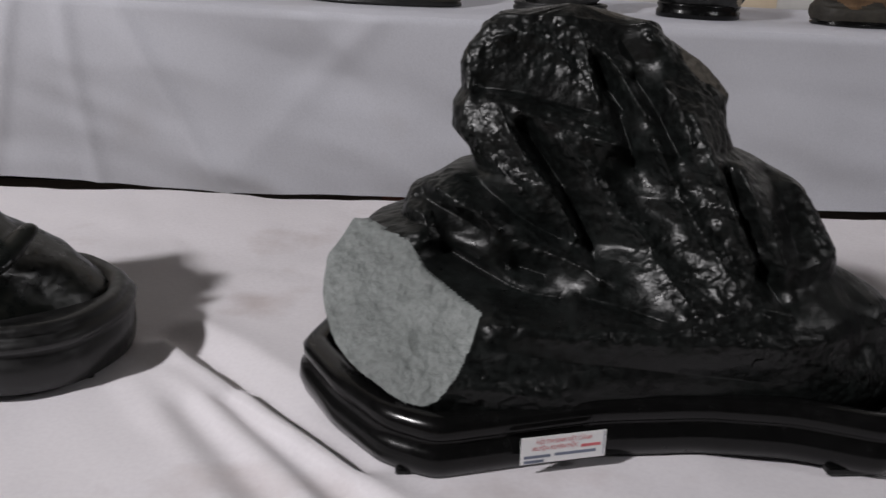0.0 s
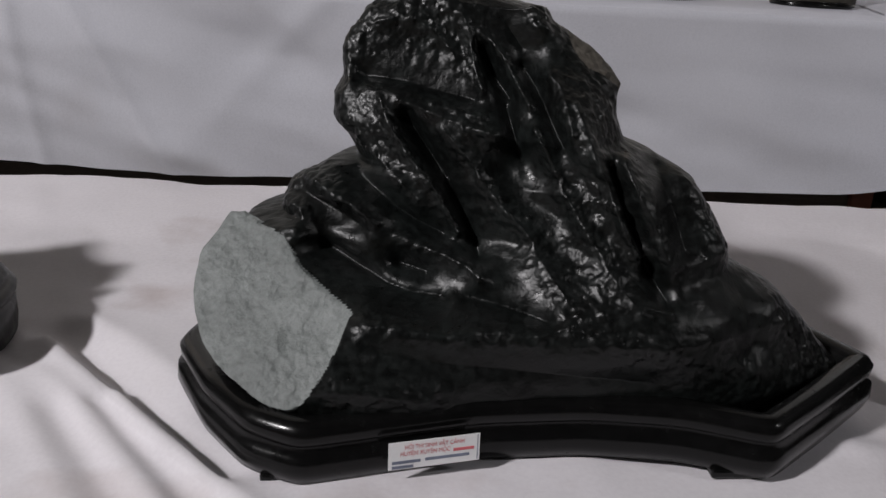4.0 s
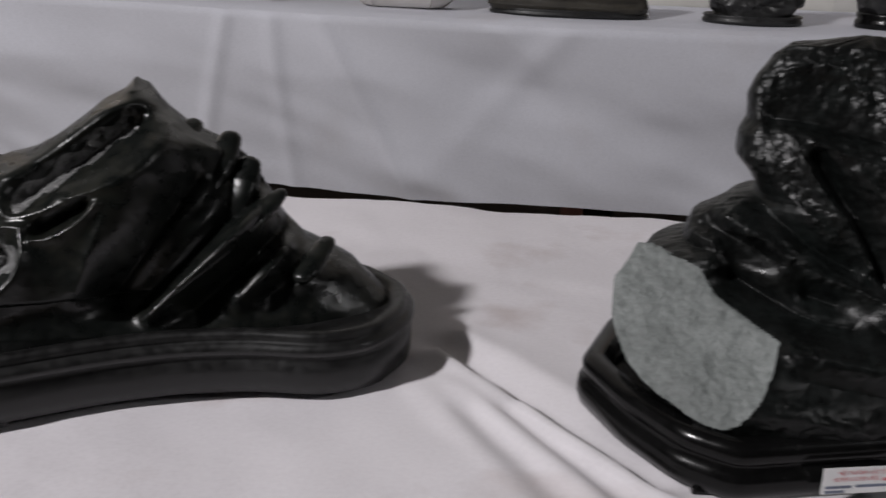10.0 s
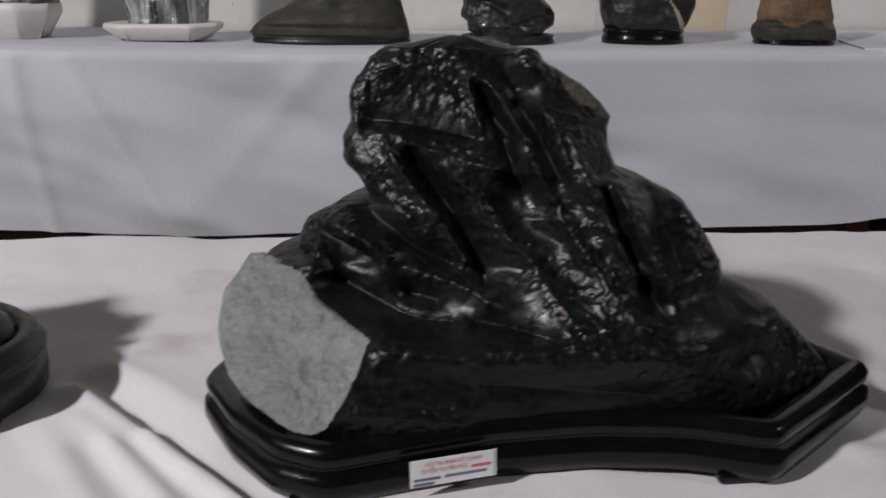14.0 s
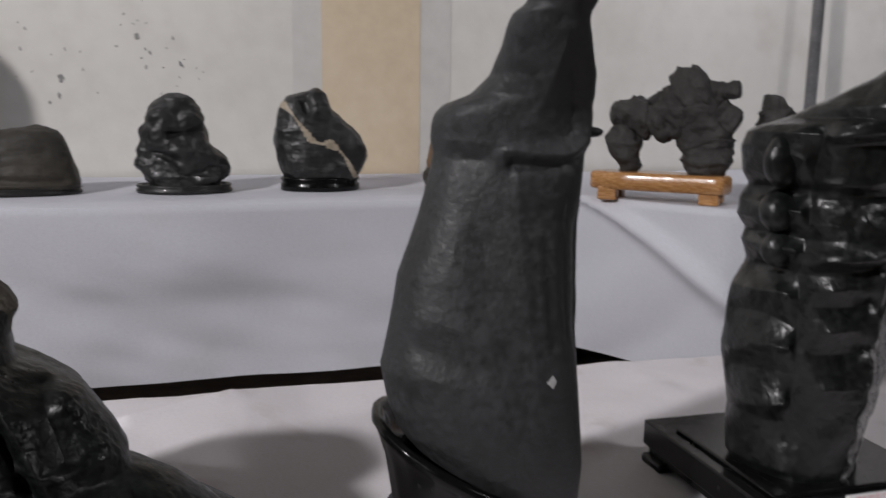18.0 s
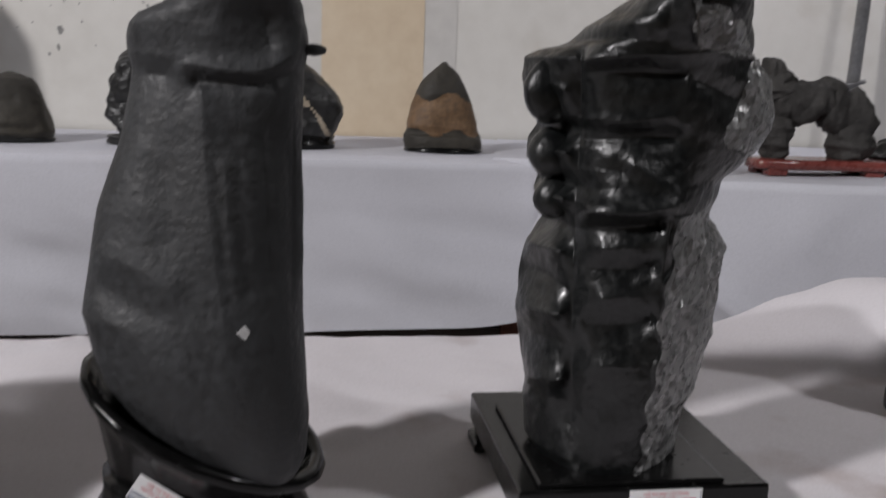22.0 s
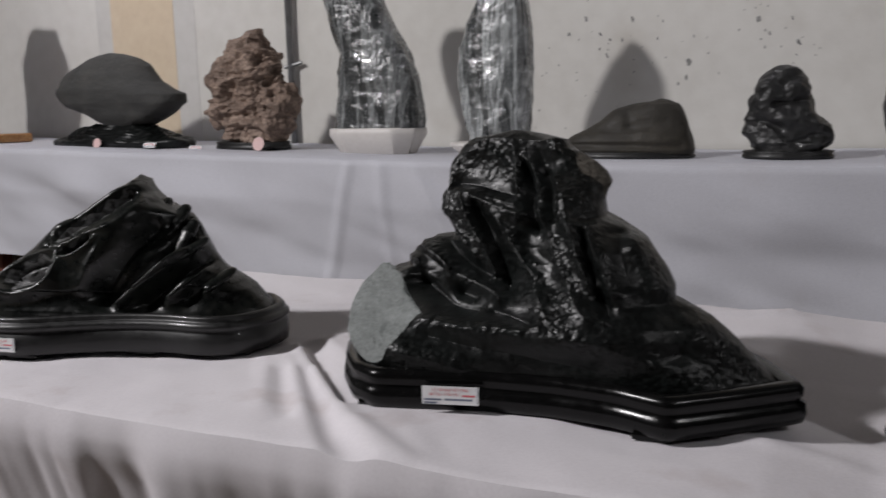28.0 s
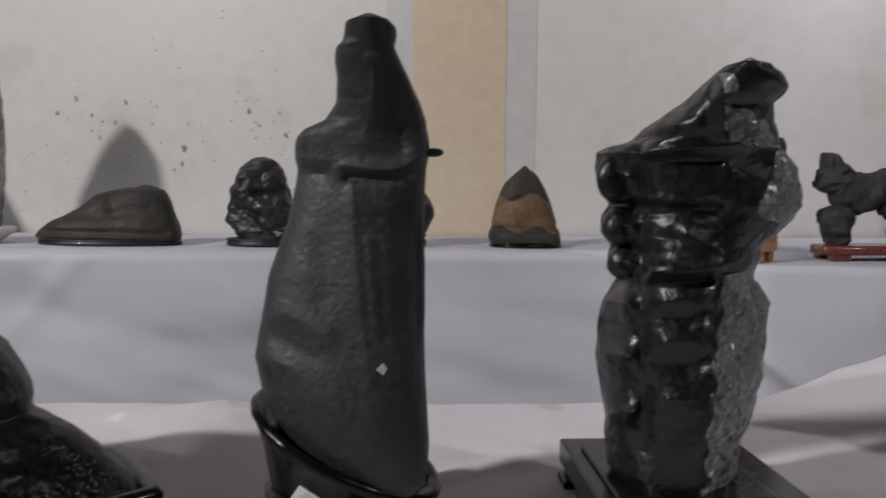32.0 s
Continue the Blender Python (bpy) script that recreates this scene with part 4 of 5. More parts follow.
stone("stone_body", A_FOOT + A_PEAK, [M_SHOE, M_FACET], a, patches=[(wet_pocket, 1)], nu=640, nv=320, dense=2, rounding=2500, rough=((5, .004, False), (28, .0010, False)), face=A_FACE,
      section=([(-1, .0), (-.86, -.7), (-.55, -.97), (-.2, -.93), (.1, -.76), (.4, -.55), (.7, -.5), (.92, -.25), (1, .15), (.85, .75), (.3, 1), (-.5, 1), (-.9, .7)],
               [(-1, .1), (-.8, -.6), (-.4, -.9), (0, -1), (.4, -.92), (.75, -.65), (1, .05), (.85, .7), (.3, 1), (-.4, 1), (-.88, .7)], .59, .68),
      lines=A_POCKETS + A_HOLLOW + A_GULLY + A_TOES, grit=(wet_pocket, 70, .0016))
A_RIBS += [
    ([(.075, .000, .700), (.090, .035, .732), (.099, .060, .750)], (.014, .018, .011)),
    ([(.105, -.010, .670), (.126, .025, .712), (.140, .050, .738)], (.016, .021, .012)),
    ([(.135, -.010, .650), (.150, .018, .690), (.160, .038, .713)], (.016, .021, .013))]
for pts, radii in A_RIBS:
    fin("rib", pts, radii, M_SHOE, a)
q = ring([(-.352, .035), (-.325, -.04), (-.283, -.095), (-.22, -.098), (-.107, -.104), (-.04, -.080), (.02, -.060), (.087, -.047), (.162, -.046), (.24, -.062), (.300, -.045), (.345, .02), (.352, .09), (.30, .17), (.2, .20), (0, .195), (-.2, .20), (-.32, .15)], 260, 16)
st = thing("display_stand", (-.4366, .9259, .0614), 14, "black wooden stand with a wavy lipped edge, on white cloth", "stand", "stone stands")
moulding("tray", q, [(.010, .466), (.002, .468), (.0, .482), (.0, .507), (.005, .511), (-.002, .516), (-.003, .522), (.003, .527), (.008, .529), (.005, .534), (.012, .539), (.022, .537), (.028, .526)], M_LACQ2, st)
for fx, fy in ((-.25, -.06), (-.11, -.07), (.1, -.015), (.28, .0), (.2, .16), (-.25, .15)):
    part("foot", boxed(fx - .03, fx + .03, fy - .02, fy + .02, TABLE, .468, bevel=.003), M_LACQ2, st)
st.matrix_world = st.matrix_world @ Matrix.Diagonal((.935, .935, .935, 1))
card(on_side(-.552, .7985, .5187, 11), "white paper competition label with red print on a wavy black stand", .077, .0245)

# ---- tall grey slab stone ----
CO = (.98, 1.03)
c = thing("viewing_stone", (*CO, 0), 0, "tall dark grey matt slab stone in a tilted stand", "stone", "front row stones")
C_FOOT = [(0.52, 0.0, 0.05, -0.055, 0.06), (0.535, -0.03, 0.08, -0.065, 0.07), (0.55, -0.048, 0.086, -0.075, 0.08),
          (0.59, -0.091, 0.089, -0.083, 0.083), (0.63, -0.122, 0.087, -0.086, 0.085), (0.66, -0.136, 0.086, -0.087, 0.087),
          (0.704, -0.145, 0.084, -0.088, 0.09), (0.745, -0.136, 0.084, -0.084, 0.085), (0.81, -0.125, 0.084, -0.079, 0.079),
          (0.88, -0.101, 0.083, -0.072, 0.072), (0.93, -0.09, 0.083, -0.069, 0.064), (0.949, -0.087, 0.084, -0.068, 0.06)]
C_HEAD = [(0.962, -0.09, 0.086, -0.068, 0.058), (0.978, -0.09, 0.088, -0.071, 0.054), (0.99, -0.087, 0.087, -0.073, 0.052),
          (1.0, -0.078, 0.084, -0.075, 0.05), (1.012, -0.05, 0.082, -0.083, 0.036), (1.033, -0.034, 0.075, -0.097, 0.012),
          (1.06, -0.031, 0.06, -0.115, -0.02), (1.08, -0.032, 0.048, -0.131, -0.045), (1.092, -0.03, 0.042, -0.14, -0.059),
          (1.1, -0.021, 0.044, -0.147, -0.069), (1.11, -0.019, 0.044, -0.154, -0.081), (1.117, -0.017, 0.036, -0.16, -0.09)]
C_BODY = [(0.002, 0.004, [(0.01, 0.819), (0.013, 0.753), (0.022, 0.676)]),
          (-0.004, 0.006, [(0.024, 0.845), (0.027, 0.780), (0.034, 0.700)]),
          (-0.015, 0.016, [(0.045, 0.845), (0.048, 0.780), (0.052, 0.710)]),
          (-0.027, 0.016, [(0.068, 0.835), (0.070, 0.780), (0.070, 0.720)]),
          (-0.032, 0.012, [(0.084, 0.820), (0.086, 0.780), (0.084, 0.730)]),
          (0.003, 0.005, [(-0.011, 0.885), (-0.009, 0.815), (0.001, 0.73), (0.01, 0.658), (0.016, 0.593)]),
          (0.004, 0.007, [(-0.13, 0.746), (-0.081, 0.729), (-0.045, 0.706)]),
          (-0.003, 0.008, [(-0.107, 0.705), (-0.057, 0.677)]),
          (0.003, 0.008, [(-0.123, 0.687), (-0.069, 0.646), (-0.028, 0.611)]),
          (-0.003, 0.01, [(-0.046, 0.815), (-0.045, 0.751)]),
          (0.003, 0.01, [(-0.071, 0.835), (-0.083, 0.787)])]
C_BROW = [(0.009, 0.003, [(-0.024, 0.911), (0.012, 0.904), (0.048, 0.904), (0.071, 0.921)]),
          (-0.007, 0.004, [(-0.015, 0.897), (0.045, 0.894), (0.073, 0.911)]),
          (0.003, 0.006, [(-0.083, 0.928), (-0.047, 0.919), (-0.023, 0.913)]),
          (-0.005, 0.005, [(-0.079, 0.91), (-0.047, 0.904)]),
          (0.004, 0.008, [(-0.071, 0.953), (-0.04, 0.952)]),
          (0.004, 0.007, [(0.016, 1.013), (0.017, 0.995), (0.011, 0.964), (-0.001, 0.934)]),
          (-0.009, 0.009, [(0.034, 0.986), (0.045, 0.96), (0.051, 0.932)]),
          (0.003, 0.008, [(0.07, 0.982), (0.08, 0.956)])]
C_CAP = [(-0.005, 0.004, [(-0.015, 1.042), (0.004, 1.025), (0.022, 1.019), (0.039, 1.024)]),
         (0.004, 0.006, [(-0.01, 1.048), (0.012, 1.043)]),
         (-0.006, 0.005, [(0.021, 1.032), (0.027, 1.023)]),
         (0.004, 0.006, [(0.032, 1.04), (0.037, 1.032)]),
         (0.003, 0.006, [(-0.025, 1.02), (0, 1.013), (0.021, 1.012)])]
stone("stone_body", C_FOOT + C_HEAD, [M_SLATE, M_PLASTER], c, nu=520, nv=420, dense=1.5, rough=((5, .003, False), (24, .0005, False)), face=(0, -.97, .24),
      lines=C_BODY + C_BROW + C_CAP, rounding=2500, pitted=(200, .00015, .6),
      section=[(-1, .15), (-.88, -.45), (-.4, -.82), (.04, -.97), (.5, -1.0), (.86, -.85), (1, -.15), (.88, .7), (.3, 1), (-.5, 1), (-.88, .7)],
      patches=[(lambda p: (np.abs(p[:, 0] - .028) + np.abs(p[:, 2] - .7035) * .8 + .25 * (p[:, 0] - .028) < .0062) & (p[:, 1] < 0), 1)])
bm = bmesh.new()
bmesh.ops.create_icosphere(bm, subdivisions=2, radius=.008)
bmesh.ops.transform(bm, matrix=Matrix.Translation((.091, -.024, .972)) @ Matrix.Diagonal((1.7, .9, .75, 1)), verts=bm.verts)
part("stone_spur", bm, M_SLATE, c, smooth=True)
st = thing("display_stand", (CO[0], 1.055, 0), 0, "black lacquered stand with a tilted oval rim, on white cloth", "stand", "stone stands")
q = ring([(.128 * math.cos(k * .3142) - .022, .108 * math.sin(k * .3142)) for k in range(20)], 160, 2)
q2 = ring([(.116 * math.cos(k * .3142) - .030, .100 * math.sin(k * .3142)) for k in range(20)], 160, 2)
moulding("base", q2, [(.006, TABLE), (-.002, .462), (-.004, .469), (.001, .476), (.010, .492), (.013, .508), (.012, .522)], M_LACQ, st)
moulding("tilted_rim", q, [(.026, .498), (.024, .512), (.014, .530), (.004, .545), (-.002, .553), (.0, .561), (.008, .563), (.016, .556), (.022, .545)], M_LACQ, st,
         tilt=lambda r, z: (-.46 * (r[:, 0] + .02) + .16 * r[:, 1]) * max(0, min(1, (z - .505) / .03)) + .022 * max(0, min(1, (z - .505) / .03)))
ax = Vector((.83, -.06, -.55)).normalized()
az = (Vector((-.25, -.80, .45)) - ax * ax.dot(Vector((-.25, -.80, .45)))).normalized()
cm = Matrix((ax, az.cross(ax), az)).transposed().to_4x4()
cm.translation = Vector((.926, .972, .518)) + az * .007
card(cm, "white paper competition label stuck askew on a glossy stand", .074, .025)

# ---- ribbed black stone ----
DO = (1.42, 1.07)
d = thing("viewing_stone", (*DO, 0), 0, "glossy black ribbed stone with a bird-like head, on a square stand", "stone", "front row stones")
D_FOOT = [(0.518, -0.085, 0.083, -0.1, 0.09), (0.545, -0.102, 0.088, -0.103, 0.091), (0.59, -0.105, 0.09, -0.109, 0.094),
          (0.609, -0.104, 0.1, -0.111, 0.095), (0.65, -0.114, 0.108, -0.118, 0.097), (0.674, -0.12, 0.115, -0.121, 0.099),
          (0.695, -0.124, 0.116, -0.124, 0.1), (0.735, -0.121, 0.117, -0.13, 0.097), (0.775, -0.117, 0.115, -0.136, 0.094),
          (0.79, -0.11, 0.105, -0.139, 0.093), (0.806, -0.102, 0.089, -0.142, 0.092), (0.819, -0.108, 0.088, -0.147, 0.09)]
D_CHEST = [(0.834, -0.116, 0.094, -0.152, 0.089), (0.85, -0.11, 0.096, -0.152, 0.088), (0.856, -0.115, 0.1, -0.152, 0.088),
          (0.868, -0.127, 0.118, -0.152, 0.087), (0.89, -0.128, 0.14, -0.154, 0.085), (0.907, -0.119, 0.148, -0.157, 0.083),
          (0.92, -0.13, 0.15, -0.159, 0.082), (0.956, -0.141, 0.138, -0.167, 0.074), (0.974, -0.141, 0.115, -0.173, 0.056),
          (0.983, -0.125, 0.1, -0.179, 0.041), (0.99, -0.1, 0.093, -0.19, 0.02)]
D_HEAD = [(1.003, -0.092, 0.078, -0.207, -0.018), (1.013, -0.076, 0.067, -0.214, -0.045), (1.03, -0.058, 0.053, -0.225, -0.09),
          (1.038, -0.052, 0.06, -0.229, -0.104), (1.049, -0.043, 0.064, -0.234, -0.123), (1.062, -0.031, 0.054, -0.229, -0.143),
          (1.07, -0.021, 0.038, -0.225, -0.155)]
D_COLUMN = [(-0.01539, 0.0048, [(-0.044, 0.939), (-0.043, 0.857), (-0.043, 0.761), (-0.038, 0.635), (-0.036, 0.568)]),
            (-0.01539, 0.0048, [(-0.093, 0.875), (-0.073, 0.868), (-0.049, 0.87)]),
            (-0.01539, 0.0048, [(-0.086, 0.832), (-0.066, 0.828), (-0.046, 0.823)]),
            (-0.01539, 0.0048, [(-0.079, 0.785), (-0.061, 0.783), (-0.048, 0.769)]),
            (-0.017, 0.006, [(-0.096, 0.728), (-0.072, 0.726), (-0.047, 0.711)]),
            (-0.017, 0.006, [(-0.092, 0.651), (-0.061, 0.654), (-0.043, 0.648)]),
            (0.01512, 0.0108, [(-0.091, 0.92), (-0.061, 0.905)]),
            (0.01512, 0.0108, [(-0.089, 0.853), (-0.057, 0.848)]),
            (0.01512, 0.0096, [(-0.081, 0.808), (-0.056, 0.803)]),
            (0.018, 0.0108, [(-0.09, 0.755), (-0.057, 0.75)]),
            (0.018, 0.0108, [(-0.093, 0.685), (-0.053, 0.685)]),
            (0.016, 0.0108, [(-0.083, 0.605), (-0.048, 0.613)])]
D_BANDS = [(0.0126, 0.0048, [(-0.04, 0.929), (0.006, 0.934), (0.054, 0.939), (0.117, 0.955)]),
           (-0.00665, 0.0048, [(-0.037, 0.919), (0.007, 0.923), (0.051, 0.925)]),
           (0.0084, 0.0084, [(-0.036, 0.88), (0.004, 0.877), (0.045, 0.886)]),
           (-0.0114, 0.0048, [(-0.038, 0.861), (0.01, 0.865), (0.047, 0.868)]),
           (-0.00855, 0.0144, [(-0.032, 0.836), (0.001, 0.832)]),
           (0.0084, 0.0084, [(0.013, 0.838), (0.036, 0.823)]),
           (0.0154, 0.0048, [(-0.027, 0.791), (0.021, 0.792), (0.054, 0.801)]),
           (-0.0095, 0.0048, [(-0.036, 0.775), (0.011, 0.778), (0.041, 0.784)]),
           (-0.010, 0.006, [(-0.037, 0.735), (0.007, 0.735), (0.039, 0.742)]),
           (-0.010, 0.006, [(-0.034, 0.676), (0.01, 0.677), (0.04, 0.685)])]
D_EDGE = [(0.0098, 0.0048, [(0.054, 0.794), (0.048, 0.767), (0.049, 0.714), (0.049, 0.642), (0.045, 0.574)]),
          (-0.0038, 0.0096, [(0.073, 0.77), (0.078, 0.708), (0.073, 0.654)]),
          (0.006, 0.011, [(-0.012, 0.756), (0.018, 0.759)]),
          (0.006, 0.011, [(-0.009, 0.706), (0.026, 0.709)]),
          (0.006, 0.011, [(-0.005, 0.633), (0.031, 0.635)]),
          (0.0056, 0.0048, [(0.053, 0.933), (0.056, 0.881)]),
          (-0.0076, 0.006, [(0.062, 0.92), (0.102, 0.91)]),
          (0.0098, 0.006, [(0.116, 0.936), (0.129, 0.91), (0.121, 0.884)])]
D_HOOD = [(0.007, 0.0048, [(0.049, 1.017), (0.053, 0.998), (0.051, 0.983)]),
          (-0.0171, 0.0072, [(0.059, 0.977), (0.079, 0.981), (0.096, 0.983)]),
          (0.0098, 0.0096, [(0.057, 1.018), (0.075, 1.022), (0.099, 1.01)]),
          (0.0084, 0.0048, [(0.05, 0.972), (0.056, 0.954), (0.061, 0.941)]),
          (-0.00855, 0.0048, [(0.087, 0.976), (0.096, 0.972)]),
          (0.0028, 0.0096, [(0.073, 0.956), (0.088, 0.955)]),
          (0, 0.012, [(-0.023, 0.96), (0.02, 0.965)]),
          (-0.0057, 0.006, [(0.038, 0.998), (0.031, 0.952)])]
D_LOBES = [([(-0.121, -0.07, 0.944), (-0.105, -0.105, 0.94)], (0.035, 0.032)), ([(-0.114, -0.056, 0.878), (-0.1, -0.095, 0.88)], (0.027, 0.024)), ([(-0.104, -0.052, 0.832), (-0.095, -0.087, 0.834)], (0.024, 0.022))]


D_FACE = (-.36, -.92, .16)
D_OPEN = [[(.050, .975), (.055, .955), (.061, .940), (.090, .945), (.120, .953), (.102, .968), (.085, .973), (.068, .977)],
          [(.044, 1.012), (.056, 1.008), (.064, .996), (.062, .986), (.050, .984)],
          [(.117, .952), (.112, .925), (.104, .905), (.094, .882), (.098, .862), (.14, .862), (.17, .96)]]


def crystal(p):
    """Where the ribbed stone is broken open; its sparkle is partly put into the colour."""
    f, u, v = face_axes(D_FACE)
    x, y, ragged = p @ u + .004 * fbm(p, 40, 2), p @ v + .003 * fbm(p + 7, 50, 2), .003 * np.sin(p[:, 2] * 140) + .003 * np.sin(p[:, 2] * 57 + 1)
    found = (p[:, 0] > .004 + ragged) & (p[:, 2] < .824) & (p[:, 1] < .05)
    for polygon in D_OPEN:
        found |= within(polygon, x, y) & (p[:, 1] < .03)
    return found


stone("stone_body", D_FOOT + D_CHEST + D_HEAD, [M_RIB, M_FACET], d, nu=560, nv=460, dense=1.5, rough=((7, .003, False), (20, .0022, False)), face=D_FACE,
      lines=D_COLUMN + D_BANDS + D_EDGE + D_HOOD, rounding=3000, pitted=(90, .0005, .3), grit=(crystal, 38, .0016),
      section=[(-1, .25), (-.92, -.35), (-.70, -.90), (-.2, -1), (.20, -.98), (.62, -.62), (1, -.15), (.85, .6), (.35, 1), (-.2, .7), (-.72, .45)],
      patches=[(crystal, 1)])
for pts, radii in D_LOBES:
    fin("lobe", pts, radii, M_RIB, d, 1.0, 2)
st = thing("display_stand", (1.435, 1.10, 0), 0, "square glossy black stand with bracket feet, on white cloth", "stand", "stone stands")
part("top_slab", boxed(-.147, .135, -.150, .145, .487, .526, bevel=.003), M_LACQ, st)
part("apron", boxed(-.140, .128, -.144, .138, .474, .4865, bevel=.002), M_LACQ, st)
for sx in (-1, 1):
    for sy in (-1, 1):
        fx, fy = -.006 + sx * .110, -.003 + sy * .118
        part("bracket_foot", boxed(fx - .034, fx + .034, fy - .028, fy + .028, TABLE, .4745, bevel=.004), M_LACQ, st)
part("socket_rim", boxed(-.125, .085, -.145, .09, .5262, .532, bevel=.003), M_LACQ, st)
card(on_side(1.450, .9492, .5125, 0), "white paper competition label on a square black stand", .082, .024)

# ---- black stone at the end of the row ----
j = thing("viewing_stone", (2.10, 1.27, 0), 0, "matt black waisted stone with a pointed brow, on an oval stand", "stone", "front row stones")
stone("stone_body", [(.50, -.075, .11, -.09, .09), (.56, -.10, .12, -.10, .10), (.62, -.118, .13, -.10, .10), (.68, -.105, .13, -.10, .10), (.72, -.085, .13, -.095, .095), (.76, -.066, .13, -.09, .09), (.79, -.068, .14, -.09, .09), (.83, -.105, .15, -.09, .09), (.865, -.135, .16, -.09, .09), (.885, -.115, .17, -.08, .08), (.905, -.06, .18, -.06, .06), (.925, .02, .16, -.03, .04)],
      [M_RIB], j, nu=120, nv=110, rough=((7, .006, False), (30, .002, False)))
st = thing("display_stand", (2.10, 1.27, 0), 0, "black oval wooden stand at the end of the table", "stand", "stone stands")
q = ring([(.155 * math.cos(k * .3142) + .01, .12 * math.sin(k * .3142)) for k in range(20)], 120, 2)
moulding("base", q, [(.01, TABLE), (.0, .464), (.0, .485), (.010, .495), (.004, .503), (.006, .512), (.02, .514), (.03, .506)], M_LACQ2, st)

# ---- stones on the back tables ----
YB = 2.92


def back_stone(x, y, z, label, rows, mats, turn=0, **kw):
    t = thing("viewing_stone", (x, y, z), turn, label, "stone", "back row stones")
    stone("stone_body", rows, mats, t, **{"nu": 110, "nv": 90, **kw})
    return t


def oval_stand(x, y, z, rx, ry, h, mat, label, lip=.006):
    st = thing("display_stand", (x, y, z), 0, label, "stand", "stone stands")
    q = ring([(rx * math.cos(k * .3142), ry * math.sin(k * .3142)) for k in range(20)], 90, 2)
    moulding("base", q, [(.006, 0), (.0, .003), (.0, h * .45), (lip, h * .6), (0, h * .85), (.004, h), (.012, h), (.016, h * .8)], mat, st)
    return st


# long low olive stone
back_stone(.045, YB, BACK, "long low dark olive-brown stone on a black stand", [(.015, -.235, .235, -.10, .10), (.03, -.25, .24, -.11, .11), (.06, -.23, .232, -.11, .11), (.09, -.19, .222, -.10, .10), (.11, -.14, .215, -.09, .09), (.14, -.08, .205, -.08, .08), (.165, -.035, .195, -.07, .07), (.185, .03, .18, -.055, .055), (.195, .09, .155, -.03, .03)], [M_OLIVE], rough=((6, .008, False), (26, .002, False)),
           strokes=[(-.2, .05, .2, .04, .012, .008), (.02, .16, .05, .06, .02, .008), (-.1, .10, .15, .12, .02, .006)])
oval_stand(.045, YB, BACK, .245, .115, .022, M_LACQ2, "flat black wooden stand under a long stone")
# lumpy black stone
back_stone(.585, 2.90, BACK, "lumpy glossy black stone with pale veins on a flat stand", [(.02, -.10, .10, -.08, .08), (.05, -.13, .135, -.09, .09), (.085, -.145, .138, -.09, .09), (.105, -.143, .125, -.09, .09), (.13, -.135, .10, -.09, .09), (.155, -.122, .085, -.085, .085), (.19, -.115, .085, -.085, .085), (.205, -.105, .078, -.08, .08), (.235, -.098, .07, -.07, .07), (.26, -.08, .05, -.05, .05), (.278, -.05, .015, -.03, .03)],
           [M_DARKF], nu=180, nv=150, rough=((10, .017, False), (24, .003, False)), strokes=[(-.04, .18, .07, .20, .012, .014), (-.1, .13, -.02, .10, .012, .012), (.02, .05, .12, .08, .014, .012)])
oval_stand(.585, 2.90, BACK, .145, .10, .026, M_LACQ2, "flat black lobed stand under a lumpy stone")
# round stone with a tan vein
back_stone(1.005, 2.90, BACK, "rounded dark stone with a tan diagonal vein and a knob", [(.025, -.10, .11, -.08, .08), (.06, -.125, .13, -.09, .09), (.10, -.138, .145, -.09, .09), (.13, -.142, .147, -.09, .09), (.17, -.142, .13, -.085, .085), (.20, -.137, .11, -.08, .08), (.23, -.128, .07, -.07, .07), (.255, -.122, .03, -.06, .06), (.275, -.118, .024, -.05, .05), (.295, -.10, .018, -.04, .04), (.302, -.02, .012, -.025, .025)],
           [M_DARKF, M_TAN], rough=((8, .008, False), (24, .003, True)), strokes=[(-.055, .30, -.045, .26, .018, .03)],
           patches=[(lambda p: (np.abs(p[:, 2] - (.15 - .85 * p[:, 0] + .02 * np.sin(p[:, 0] * 40))) < .010 + .006 * np.sin(p[:, 0] * 90)) & (p[:, 1] < .02) & (p[:, 2] > .04), 1)])
oval_stand(1.005, 2.90, BACK, .128, .095, .045, M_LACQ, "glossy black round stand under a veined stone")
# rust-banded peaked stone
back_stone(1.468, 2.88, BACK, "peaked stone banded dark brown over rust orange", [(.012, -.115, .13, -.08, .08), (.03, -.124, .132, -.085, .085), (.055, -.124, .127, -.085, .085), (.07, -.114, .116, -.08, .08), (.085, -.114, .112, -.08, .08), (.12, -.107, .100, -.078, .078), (.15, -.098, .092, -.074, .074), (.185, -.084, .080, -.066, .066), (.215, -.066, .066, -.054, .054), (.24, -.046, .048, -.04, .04), (.258, -.024, .028, -.022, .022), (.266, -.008, .012, -.01, .01)],
           [M_RUST, M_OLIVE], rough=((8, .006, False), (26, .002, False)), strokes=[(-.1, .065, .12, .06, .010, .010), (-.09, .15, .0, .17, .012, .006)],
           patches=[(lambda p: p[:, 2] > .165 + .02 * np.sin(p[:, 0] * 45 + 1) + .2 * np.abs(p[:, 0] - .01), 1), (lambda p: p[:, 2] < .062 + .012 * np.sin(p[:, 0] * 50), 1)])
oval_stand(1.475, 2.88, BACK, .128, .09, .018, M_LACQ, "low black stand under a rust-banded stone")

# ---- banded rocks on cream plinths ----


